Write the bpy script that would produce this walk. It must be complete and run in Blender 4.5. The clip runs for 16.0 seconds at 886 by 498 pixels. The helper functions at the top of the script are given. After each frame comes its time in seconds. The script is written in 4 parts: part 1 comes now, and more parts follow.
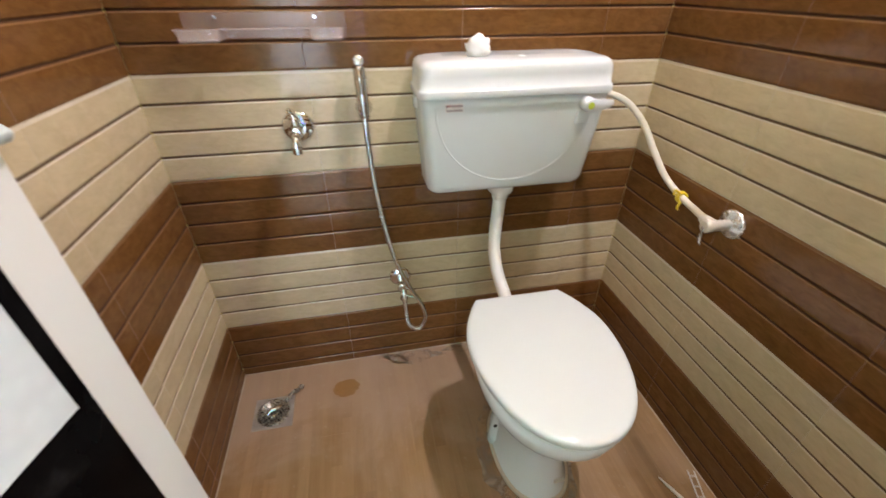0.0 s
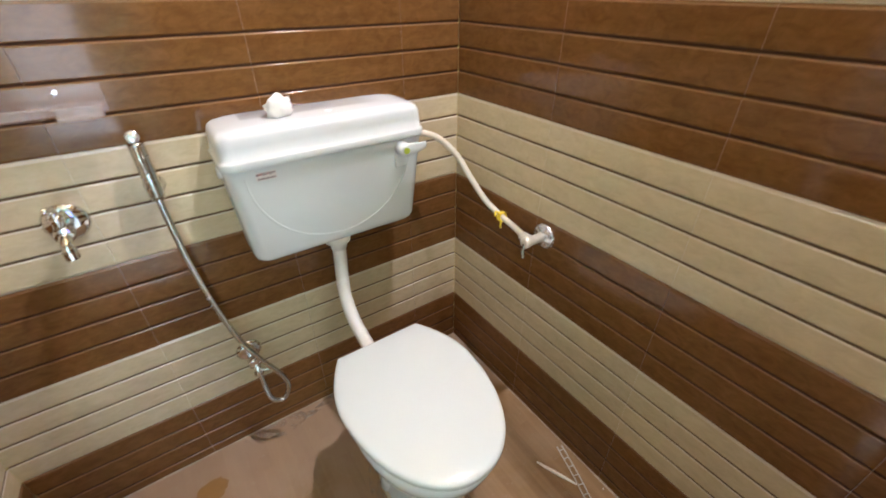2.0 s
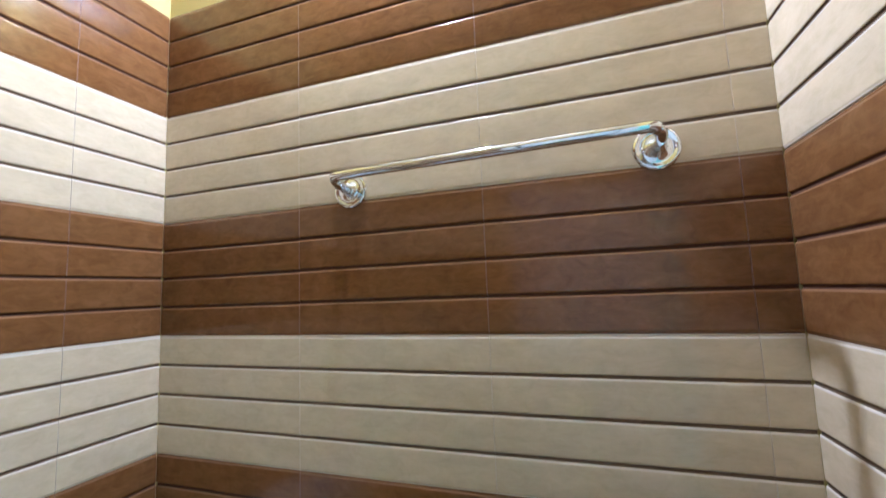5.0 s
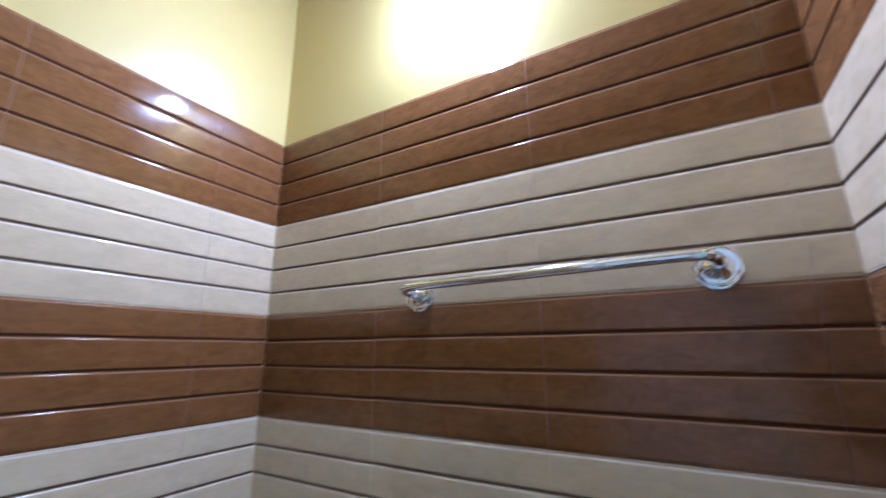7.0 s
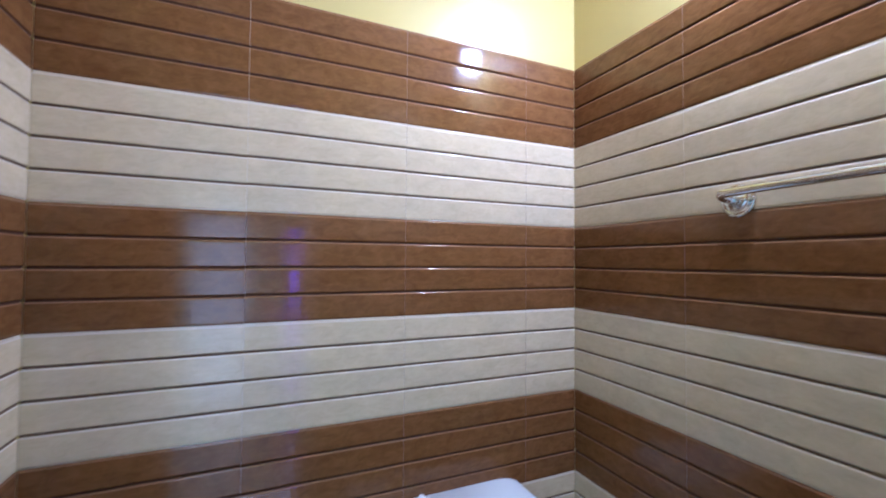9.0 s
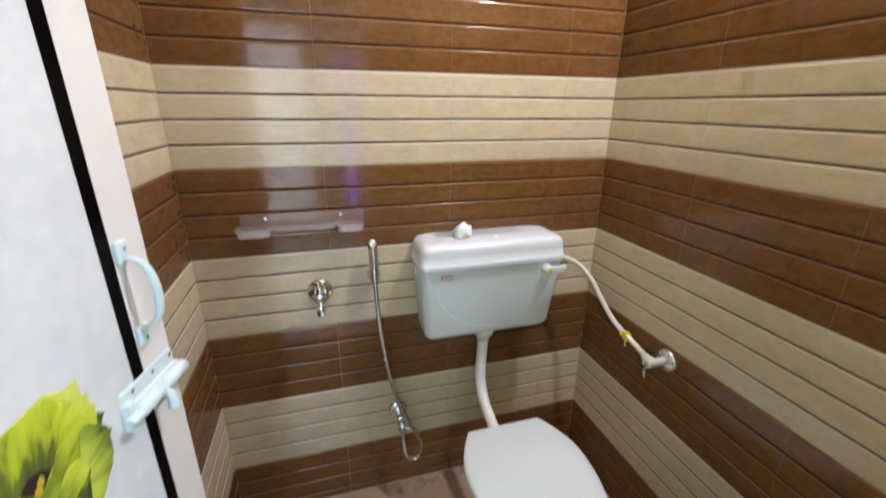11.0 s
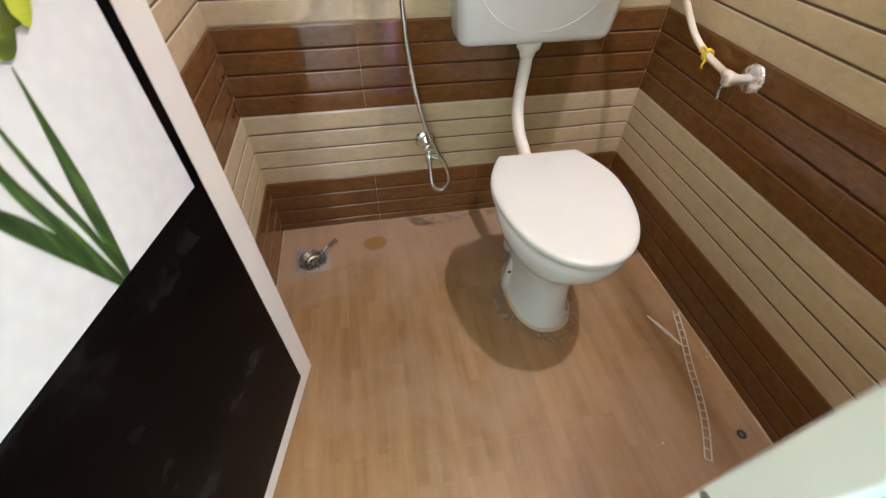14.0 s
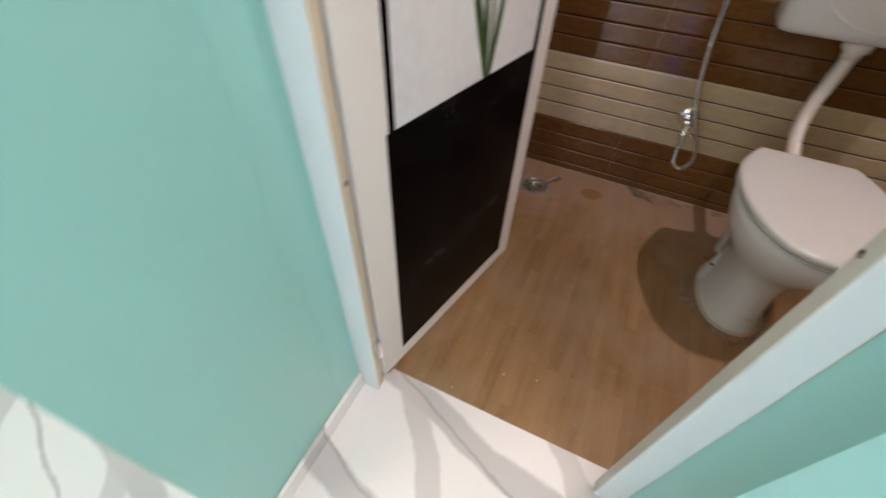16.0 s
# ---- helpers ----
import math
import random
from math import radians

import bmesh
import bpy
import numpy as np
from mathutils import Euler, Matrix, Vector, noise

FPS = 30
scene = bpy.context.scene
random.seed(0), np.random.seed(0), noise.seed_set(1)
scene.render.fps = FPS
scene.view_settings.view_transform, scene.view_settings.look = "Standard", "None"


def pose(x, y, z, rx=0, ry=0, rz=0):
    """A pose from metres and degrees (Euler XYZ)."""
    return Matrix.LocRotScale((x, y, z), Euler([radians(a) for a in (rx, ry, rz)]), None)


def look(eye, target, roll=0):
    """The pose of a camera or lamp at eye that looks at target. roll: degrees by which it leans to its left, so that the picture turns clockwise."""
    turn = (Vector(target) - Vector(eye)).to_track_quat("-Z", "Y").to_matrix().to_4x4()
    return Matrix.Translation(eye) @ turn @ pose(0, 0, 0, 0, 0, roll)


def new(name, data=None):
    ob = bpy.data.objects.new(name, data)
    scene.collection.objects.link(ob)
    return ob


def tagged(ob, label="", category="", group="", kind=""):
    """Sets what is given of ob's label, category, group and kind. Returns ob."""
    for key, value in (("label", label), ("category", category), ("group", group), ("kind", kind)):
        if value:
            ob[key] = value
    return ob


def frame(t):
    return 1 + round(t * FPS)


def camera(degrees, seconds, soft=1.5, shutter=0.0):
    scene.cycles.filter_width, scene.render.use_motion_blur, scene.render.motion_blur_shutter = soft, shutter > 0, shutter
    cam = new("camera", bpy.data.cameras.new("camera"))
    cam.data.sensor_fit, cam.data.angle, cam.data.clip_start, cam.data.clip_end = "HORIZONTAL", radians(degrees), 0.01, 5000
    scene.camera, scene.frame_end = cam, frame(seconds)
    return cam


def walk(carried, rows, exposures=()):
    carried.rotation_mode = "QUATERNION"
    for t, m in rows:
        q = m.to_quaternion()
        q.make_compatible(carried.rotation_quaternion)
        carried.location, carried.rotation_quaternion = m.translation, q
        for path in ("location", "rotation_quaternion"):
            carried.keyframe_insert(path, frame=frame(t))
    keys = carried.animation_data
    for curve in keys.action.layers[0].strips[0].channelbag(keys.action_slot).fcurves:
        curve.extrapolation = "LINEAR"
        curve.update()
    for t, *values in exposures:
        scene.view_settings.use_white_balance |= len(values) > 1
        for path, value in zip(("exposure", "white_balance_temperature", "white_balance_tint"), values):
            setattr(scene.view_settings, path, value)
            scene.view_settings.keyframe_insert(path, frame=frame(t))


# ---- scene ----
cam = camera(94.4, 16.0, 1.5, 0.5)
PATH = [
    (0, (0.477, -1.075, 1.142), (0.817, 0.568, 0.054), 0.1),
    (0.5, (0.487, -1.06, 1.103), (1.009, 0.511, -0.02), 0.1),
    (1, (0.496, -1.046, 1.121), (1.166, 0.463, -0.008), -0.4),
    (1.5, (0.498, -1.029, 1.178), (1.334, 0.395, 0.051), 0.2),
    (2, (0.54, -1.02, 1.24), (1.498, 0.362, 0.157), -0.0),
    (2.5, (0.544, -1.013, 1.287), (1.688, 0.313, 0.321), 0.8),
    (3, (0.604, -1.011, 1.35), (1.938, 0.252, 0.559), 1.0),
    (3.5, (0.612, -0.963, 1.398), (2.176, 0.149, 0.835), 1.4),
    (4, (0.625, -0.909, 1.463), (2.397, -0.02, 1.198), 0.3),
    (4.5, (0.628, -0.886, 1.508), (2.522, -0.25, 1.607), -0.2),
    (6.8, (0.589, -0.953, 1.628), (2.335, -0.12, 2.137), -0.6),
    (7, (0.581, -0.961, 1.629), (2.258, 0.016, 2.11), -0.3),
    (7.5, (0.55, -0.979, 1.633), (2.023, 0.316, 2.021), 0.1),
    (8, (0.495, -0.993, 1.639), (1.737, 0.547, 1.934), 0.4),
    (8.5, (0.449, -1.003, 1.632), (1.427, 0.732, 1.817), 0.6),
    (10.8, (0.353, -1.177, 1.416), (0.912, 0.653, 0.834), 0.8),
    (11, (0.367, -1.21, 1.382), (0.901, 0.601, 0.723), 0.5),
    (11.5, (0.368, -1.23, 1.325), (0.869, 0.509, 0.473), 0.6),
    (12, (0.368, -1.209, 1.259), (0.825, 0.45, 0.24), 0.7),
    (12.5, (0.372, -1.158, 1.179), (0.78, 0.402, -0.004), 0.7),
    (13, (0.391, -1.131, 1.112), (0.755, 0.336, -0.198), 0.8),
    (13.5, (0.388, -1.158, 1.097), (0.706, 0.234, -0.304), 0.9),
    (14, (0.387, -1.228, 1.097), (0.651, 0.129, -0.348), 1.0),
    (14.5, (0.41, -1.318, 1.098), (0.578, 0.035, -0.365), 1.3),
    (15, (0.403, -1.394, 1.088), (0.405, -0.04, -0.384), 1.6),
    (15.5, (0.365, -1.479, 1.064), (0.129, -0.141, -0.404), 2.1),
    (16, (0.324, -1.586, 1.064), (-0.218, -0.338, -0.402), 2.6),
]
EXPOSURES = [(0, 0.84, 6950, 14), (2.5, 0.86, 6550, 12), (3.5, 0.80, 6250, 11), (4.7, 0.38, 5250, 9), (6.8, -0.34, 4600, 16), (8.7, -0.13, 4600, 17), (10.8, 0.44, 6150, 12), (12.5, 0.65, 6500, 14), (13.5, 0.95, 6800, 16), (14.5, 0.54, 7450, 22), (15.5, 0.11, 7800, 28), (16, -0.07, 7600, 28)]
walk(cam, [(t, look(eye, target, roll)) for t, eye, target, roll in PATH], EXPOSURES)

# ---- light ----
world = bpy.data.worlds.new("world")
scene.world = world
world.use_nodes = True
world.node_tree.nodes["Background"].inputs[0].default_value = (0.6, 0.7, 0.8, 1)
world.node_tree.nodes["Background"].inputs[1].default_value = 0.15

BULB = (0.96, 0.962, 1.10)
BULB_STRENGTH = 2100.0
DAY = (0.76, 0.88, 1.0)


def lamp(name, m, energy, sx, sy, color):
    data = bpy.data.lights.new(name, "AREA")
    data.shape, data.size, data.size_y, data.energy, data.color = "RECTANGLE", sx, sy, energy, color
    ob = new(name, data)
    ob.matrix_basis = m
    return ob


# daylight through the glazed balcony door of the hall
lamp("daylight", look((0.0, -3.55, 1.15), (0.0, 0.0, 1.15)), 8.5, 0.52, 2.0, DAY)
HALL_FILL = 40.0                         # glow of the two unseen fill panels added to light the hall

# ---- materials ----


class Mat:
    """A node material with short ways to add nodes."""

    def __init__(self, name, rough=0.5, metal=0.0, color=(0.5, 0.5, 0.5), spec=0.5):
        self.m = bpy.data.materials.new(name)
        self.m.use_nodes = True
        self.t = self.m.node_tree
        self.b = self.t.nodes["Principled BSDF"]
        self.b.inputs["Base Color"].default_value = (*color, 1)
        self.b.inputs["Roughness"].default_value = rough
        self.b.inputs["Metallic"].default_value = metal
        self.b.inputs["Specular IOR Level"].default_value = spec

    def node(self, kind, **values):
        n = self.t.nodes.new(kind)
        for k, v in values.items():
            n.inputs[k.replace("_", " ")].default_value = v
        return n

    def link(self, a, b):
        self.t.links.new(a, b)

    def coords(self, scale=(1, 1, 1), shift=False):
        tc = self.node("ShaderNodeTexCoord")
        mp = self.node("ShaderNodeMapping", Scale=scale)
        if shift:
            oi = self.node("ShaderNodeObjectInfo")
            mul = self.node("ShaderNodeVectorMath")
            mul.operation = "SCALE"
            mul.inputs[0].default_value = (37.0, 11.0, 53.0)
            self.link(oi.outputs["Random"], mul.inputs["Scale"])
            self.link(mul.outputs[0], mp.inputs["Location"])
        self.link(tc.outputs["Object"], mp.inputs["Vector"])
        return mp.outputs[0]

    def noise(self, vec, scale, detail=4.0, rough=0.55, distort=0.0):
        n = self.node("ShaderNodeTexNoise", Scale=scale, Detail=detail, Roughness=rough, Distortion=distort)
        self.link(vec, n.inputs["Vector"])
        return n.outputs["Fac"]

    def ramp(self, fac, stops):
        r = self.node("ShaderNodeValToRGB")
        e = r.color_ramp.elements
        while len(e) < len(stops):
            e.new(0.5)
        for el, (p, c) in zip(e, stops):
            el.position, el.color = p, ((*c, 1) if len(c) == 3 else c)
        self.link(fac, r.inputs["Fac"])
        return r.outputs["Color"]

    def mix(self, fac, a, b, blend="MIX"):
        n = self.node("ShaderNodeMix")
        n.data_type, n.blend_type = "RGBA", blend
        for sock, v in ((n.inputs[0], fac), (n.inputs[6], a), (n.inputs[7], b)):
            if isinstance(v, bpy.types.NodeSocket):
                self.link(v, sock)
            elif isinstance(v, tuple):
                sock.default_value = (*v, 1)
            else:
                sock.default_value = v
        return n.outputs[2]

    def range(self, fac, a, b, lo=0.0, hi=1.0):
        n = self.node("ShaderNodeMapRange")
        n.inputs[1].default_value, n.inputs[2].default_value = lo, hi
        n.inputs[3].default_value, n.inputs[4].default_value = a, b
        self.link(fac, n.inputs[0])
        return n.outputs[0]

    def bump(self, height, strength, distance):
        n = self.node("ShaderNodeBump", Strength=strength, Distance=distance)
        self.link(height, n.inputs["Height"])
        self.link(n.outputs[0], self.b.inputs["Normal"])

    def color(self, sock):
        self.link(sock, self.b.inputs["Base Color"])

    def rough(self, sock):
        self.link(sock, self.b.inputs["Roughness"])


def glazed_board(name, dark, mid, light):
    """Glazed wall tile printed like sawn boards: grain along the tile, each tile a little different."""
    k = Mat(name, 0.1, spec=0.36)
    v = k.coords((5.0, 40.0, 34.0), shift=True)
    streak = k.noise(v, 3.2, 5.0, 0.62, 0.3)
    mottle = k.noise(k.coords((20.0, 20.0, 32.0), shift=True), 1.6, 5.0, 0.65, 0.8)
    fine = k.mix(0.72, streak, mottle)
    v2 = k.coords((6.0, 6.0, 12.0), shift=True)
    cloud = k.noise(v2, 2.2, 4.0, 0.6, 0.5)
    grain = k.ramp(fine, [(0.33, dark), (0.51, mid), (0.70, light)])
    tone = k.range(cloud, 0.92, 1.09, 0.25, 0.75)
    oi = k.node("ShaderNodeObjectInfo")
    own = k.range(oi.outputs["Random"], 0.988, 1.012)
    mul = k.node("ShaderNodeMath")
    mul.operation = "MULTIPLY"
    k.link(tone, mul.inputs[0])
    k.link(own, mul.inputs[1])
    k.color(k.mix(1.0, grain, mul.outputs[0], "MULTIPLY"))
    v3 = k.coords((1, 1, 1), shift=True)
    smear = k.noise(v3, 9.0, 4.0)
    k.rough(k.range(smear, 0.06, 0.17, 0.35, 0.7))
    h = k.noise(k.coords((1.0, 3.0, 3.0), shift=True), 4.0, 2.0)
    k.bump(k.mix(0.08, h, fine), 0.035, 0.004)
    return k.m


CREAM = glazed_board("cream_glaze", (0.525, 0.43, 0.275), (0.58, 0.475, 0.315), (0.615, 0.515, 0.355))
BROWN = glazed_board("brown_glaze", (0.130, 0.057, 0.018), (0.168, 0.075, 0.024), (0.207, 0.098, 0.034))


def plain(name, color, rough, metal=0.0, var=0.06, scale=30.0, bump=0.0, spec=0.5, wear=0.25):
    """A surface of one paint or metal with slight smears, wear and relief."""
    k = Mat(name, rough, metal, color, spec)
    v = k.coords()
    n = k.noise(v, scale, 5.0)
    big = k.noise(v, scale * 0.13, 2.0)
    a = tuple(max(0.0, c * (1 - var)) for c in color)
    b = tuple(min(1.0, c * (1 + var)) for c in color)
    k.color(k.ramp(k.mix(0.5, n, big), [(0.3, a), (0.7, b)]))
    k.rough(k.range(n, max(0.02, rough * (1 - wear)), min(1.0, rough * (1 + wear)), 0.3, 0.7))
    if bump:
        k.bump(n, bump, 0.002)
    return k.m


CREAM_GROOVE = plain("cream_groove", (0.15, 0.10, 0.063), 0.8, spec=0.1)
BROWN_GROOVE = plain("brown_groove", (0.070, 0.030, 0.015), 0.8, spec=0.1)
# paler board lips: the lamp's highlight put into the colour
CREAM_LIP_GLINT = plain("cream_lip_glint", (0.66, 0.58, 0.46), 0.12, var=0.1)
BROWN_LIP_GLINT = plain("brown_lip_glint", (0.235, 0.122, 0.055), 0.12, var=0.15)
BROWN_GROUT = plain("brown_grout", (0.23, 0.13, 0.08), 0.7)
GROUT = plain("grout", (0.58, 0.50, 0.38), 0.8, bump=0.2)
FLOOR_GROUT = plain("floor_grout", (0.32, 0.21, 0.12), 0.7)
YELLOW = plain("yellow_paint", (0.55, 0.445, 0.16), 0.32, var=0.015, scale=14.0, bump=0.03, wear=0.08)
CEILING = plain("ceiling_paint", (0.78, 0.74, 0.61), 0.7, var=0.03)
TEAL = plain("teal_paint", (0.267, 0.597, 0.558), 0.33, var=0.010, scale=6.0, wear=0.04)
CERAMIC = plain("white_ceramic", (0.71, 0.74, 0.75), 0.08, var=0.015, scale=12.0)
SEAT_PLASTIC = plain("white_plastic", (0.655, 0.69, 0.675), 0.12, var=0.012, scale=16.0)
TANK_PLASTIC = plain("tank_plastic", (0.70, 0.73, 0.74), 0.16, var=0.012, scale=12.0, bump=0.03)
PIPE_PLASTIC = plain("pipe_plastic", (0.76, 0.74, 0.69), 0.25, var=0.03)
HOSE_PLASTIC = plain("hose_plastic", (0.74, 0.68, 0.58), 0.35, var=0.05)
CHROME = plain("chrome", (0.78, 0.79, 0.80), 0.07, 1.0, 0.03, 40.0)
STEEL = plain("brushed_steel", (0.62, 0.62, 0.60), 0.22, 1.0, 0.08, 60.0)
PALE_CHROME = plain("pale_chrome", (0.80, 0.79, 0.78), 0.24, 0.8, 0.06, 90.0)
LIMESTAINED = plain("lime_stained_metal", (0.66, 0.62, 0.56), 0.4, 0.35, 0.15, 120.0)
DRAIN_PLATE = plain("drain_plate", (0.34, 0.30, 0.26), 0.4, 0.3, 0.25, 70.0)
DIRTY_CHROME = plain("crusted_chrome", (0.30, 0.275, 0.245), 0.28, 0.85, 0.6, 170.0, bump=0.5)
DRAIN_SHADE = plain("drain_shade", (0.10, 0.085, 0.07), 0.35, 0.2, 0.3, 90.0)
YELLOW_TIE = plain("yellow_tie", (0.75, 0.55, 0.03), 0.4)
TAG_RED = plain("red_ink", (0.36, 0.08, 0.09), 0.5)
TAG_GREY = plain("grey_ink", (0.26, 0.20, 0.21), 0.5)
TAG_WHITE = plain("sticker_white", (0.72, 0.66, 0.64), 0.45)
LIME_DOT = plain("lime_dot", (0.42, 0.50, 0.05), 0.35)
PAPER = plain("tissue", (0.82, 0.81, 0.78), 0.95, var=0.05, scale=80.0, bump=0.4)
# near-black for rubber, and for painted shade in the lid gap and holes
RUBBER_AND_SHADE = plain("rubber_and_shade", (0.03, 0.028, 0.026), 0.5)
FRAME_PVC = plain("frame_pvc", (0.76, 0.80, 0.80), 0.3, var=0.015, scale=20.0, bump=0.02, wear=0.08)
# beige copies of the white frame: inner faces' shade put into the colour
JAMB_INNER_SHADED = plain("jamb_inner_shaded", (0.63, 0.60, 0.53), 0.4, var=0.04, scale=22.0)
FRAME_PVC_SHADED = plain("frame_pvc_shaded", (0.62, 0.52, 0.40), 0.45, var=0.06, scale=25.0)


def laminate():
    k = Mat("door_laminate", 0.34, 0.0, (0.80, 0.80, 0.79), 0.3)
    h = k.noise(k.coords((1, 1, 1)), 7.0, 1.0)
    k.color(k.ramp(h, [(0.2, (0.715, 0.685, 0.645)), (0.8, (0.73, 0.70, 0.665))]))
    return k.m


DOOR_WHITE = laminate()
FITTING = plain("door_fitting", (0.62, 0.72, 0.73), 0.35, var=0.04, scale=40.0)
CHIP_STRIP = plain("off_cut_plastic", (0.75, 0.70, 0.62), 0.4)
BULB_BASE = plain("bulb_base", (0.78, 0.78, 0.76), 0.35)


def lit(name, color, strength):
    k = Mat(name, 0.4, 0.0, color)
    k.b.inputs["Emission Color"].default_value = (*color, 1)
    k.b.inputs["Emission Strength"].default_value = strength
    return k.m


BULB_GLOW = lit("bulb_glow", BULB, BULB_STRENGTH)
VIOLET_GLOW = lit("violet_led", (0.22, 0.12, 1.0), 12.0)
FILL_GLOW = lit("fill_glow", (1.0, 0.96, 0.96), HALL_FILL)
DAY_GLOW = lit("daylight_backdrop", (0.76, 0.84, 1.0), 1.5)


def glassy(name, color, rough, alpha):
    k = Mat(name, rough, 0.0, color)
    k.b.inputs["Alpha"].default_value = alpha
    return k.m


CLEAR_PLASTIC = glassy("clear_plastic", (0.80, 0.68, 0.65), 0.12, 0.27)
CLEAR_STRIP = glassy("clear_strip", (0.80, 0.72, 0.62), 0.2, 0.62)
CLEAR_SHEET = glassy("clear_sheet", (0.80, 0.66, 0.63), 0.12, 0.11)


def wood_floor():
    """Matt floor tile printed as thin wooden staves, with dried cement haze and water stains."""
    k = Mat("wood_print_floor", 0.5, spec=0.25)
    tc = k.node("ShaderNodeTexCoord")
    turn = k.node("ShaderNodeMapping", Rotation=(0, 0, radians(90)))
    k.link(tc.outputs["Object"], turn.inputs["Vector"])
    staves = k.node("ShaderNodeTexBrick", Color1=(0, 0, 0, 1), Color2=(1, 1, 1, 1), Mortar=(0.4, 0.4, 0.4, 1), Scale=1.0, Mortar_Size=0.0005, Mortar_Smooth=1.0, Brick_Width=0.24, Row_Height=0.030)
    staves.offset, staves.offset_frequency = 0.37, 2
    k.link(turn.outputs[0], staves.inputs["Vector"])
    soft = k.noise(k.coords((24.0, 2.6, 1.0)), 1.6, 2.0, 0.5)
    stave = k.mix(0.45, soft, k.range(staves.outputs["Color"], 0.22, 0.78))
    fine = k.noise(k.coords((150.0, 5.0, 1.0)), 2.0, 4.0, 0.6)
    base = k.ramp(k.mix(0.22, stave, fine), [(0.33, (0.212, 0.118, 0.050)), (0.5, (0.265, 0.152, 0.068)), (0.67, (0.322, 0.190, 0.090))])
    haze = k.noise(k.coords((1, 1, 1)), 3.4, 5.0, 0.6, 0.4)
    spots = k.noise(k.coords((1, 1, 1)), 44.0, 6.0, 0.75)
    hazy = k.mix(k.range(haze, 0.0, 0.5, 0.44, 0.70), base, (0.37, 0.262, 0.178))
    # cement wash left along the back of the room
    sep = k.node("ShaderNodeSeparateXYZ")
    k.link(tc.outputs["Object"], sep.inputs[0])
    edge = k.node("ShaderNodeMath")
    edge.operation = "MULTIPLY_ADD"
    k.link(k.range(haze, -0.12, 0.12, 0.3, 0.7), edge.inputs[0])
    edge.inputs[1].default_value = 1.0
    k.link(sep.outputs["Y"], edge.inputs[2])
    wash = k.range(edge.outputs[0], 0.0, 0.55, -0.36, -0.2)
    washed = k.mix(wash, hazy, (0.385, 0.262, 0.188))
    k.color(k.mix(k.range(spots, 0.0, 0.42, 0.59, 0.72), washed, (0.40, 0.32, 0.25)))
    k.rough(k.range(haze, 0.36, 0.58, 0.3, 0.7))
    k.bump(fine, 0.12, 0.0015)
    return k.m


FLOOR = wood_floor()


def marble():
    """White marble with broad soft grey veins and a few thin dark ones."""
    k = Mat("white_marble", 0.1)
    v = k.coords()
    warp = k.node("ShaderNodeTexNoise", Scale=4.0, Detail=6.0, Roughness=0.6)
    k.link(v, warp.inputs["Vector"])
    add = k.node("ShaderNodeVectorMath")
    add.operation = "MULTIPLY_ADD"
    k.link(warp.outputs["Color"], add.inputs[0])
    add.inputs[1].default_value = (0.07, 0.07, 0.07)
    k.link(v, add.inputs[2])
    tone = None
    for scale, turn, shade, wide in ((1.15, 1.80, (0.50, 0.49, 0.485), 0.17), (0.95, 2.45, (0.58, 0.56, 0.55), 0.08), (1.25, 1.95, (0.42, 0.40, 0.39), 0.0035)):
        m = k.node("ShaderNodeMapping", Rotation=(0, 0, turn))
        k.link(add.outputs[0], m.inputs["Vector"])
        w = k.node("ShaderNodeTexWave", Scale=scale, Distortion=1.6, Detail=3.0, Detail_Scale=1.1)
        k.link(m.outputs[0], w.inputs["Vector"])
        fac = k.range(w.outputs["Fac"], 0.85, 0.0, wide * 0.55, wide)
        tone = k.mix(fac, (0.80, 0.79, 0.775) if tone is None else tone, shade)
    k.color(tone)
    return k.m


MARBLE = marble()


def textured_white():
    """White door panel film with a faint embossed, cloudy petal texture."""
    k = Mat("door_panel_white", 0.3)
    v = k.node("ShaderNodeTexVoronoi", Scale=55.0)
    v.feature = "SMOOTH_F1"
    k.link(k.coords(), v.inputs["Vector"])
    cloud = k.noise(k.coords(), 6.0, 4.0)
    a = k.ramp(v.outputs["Distance"], [(0.0, (0.69, 0.70, 0.71)), (0.9, (0.59, 0.61, 0.62))])
    k.color(k.mix(k.range(cloud, 0.0, 0.45, 0.35, 0.7), a, (0.72, 0.72, 0.71)))
    k.bump(v.outputs["Distance"], 0.12, 0.002)
    return k.m


DOOR_PANEL = textured_white()


def black_film():
    k = Mat("black_film", 0.16, spec=0.04)
    n = k.noise(k.coords((1.0, 1.0, 1.3)), 6.0, 5.0, 0.6, 0.3)
    k.color(k.ramp(n, [(0.40, (0.0025, 0.002, 0.002)), (0.58, (0.0035, 0.003, 0.003)), (0.78, (0.026, 0.025, 0.025))]))
    k.rough(k.range(n, 0.12, 0.30, 0.35, 0.75))
    return k.m


BLACK = black_film()


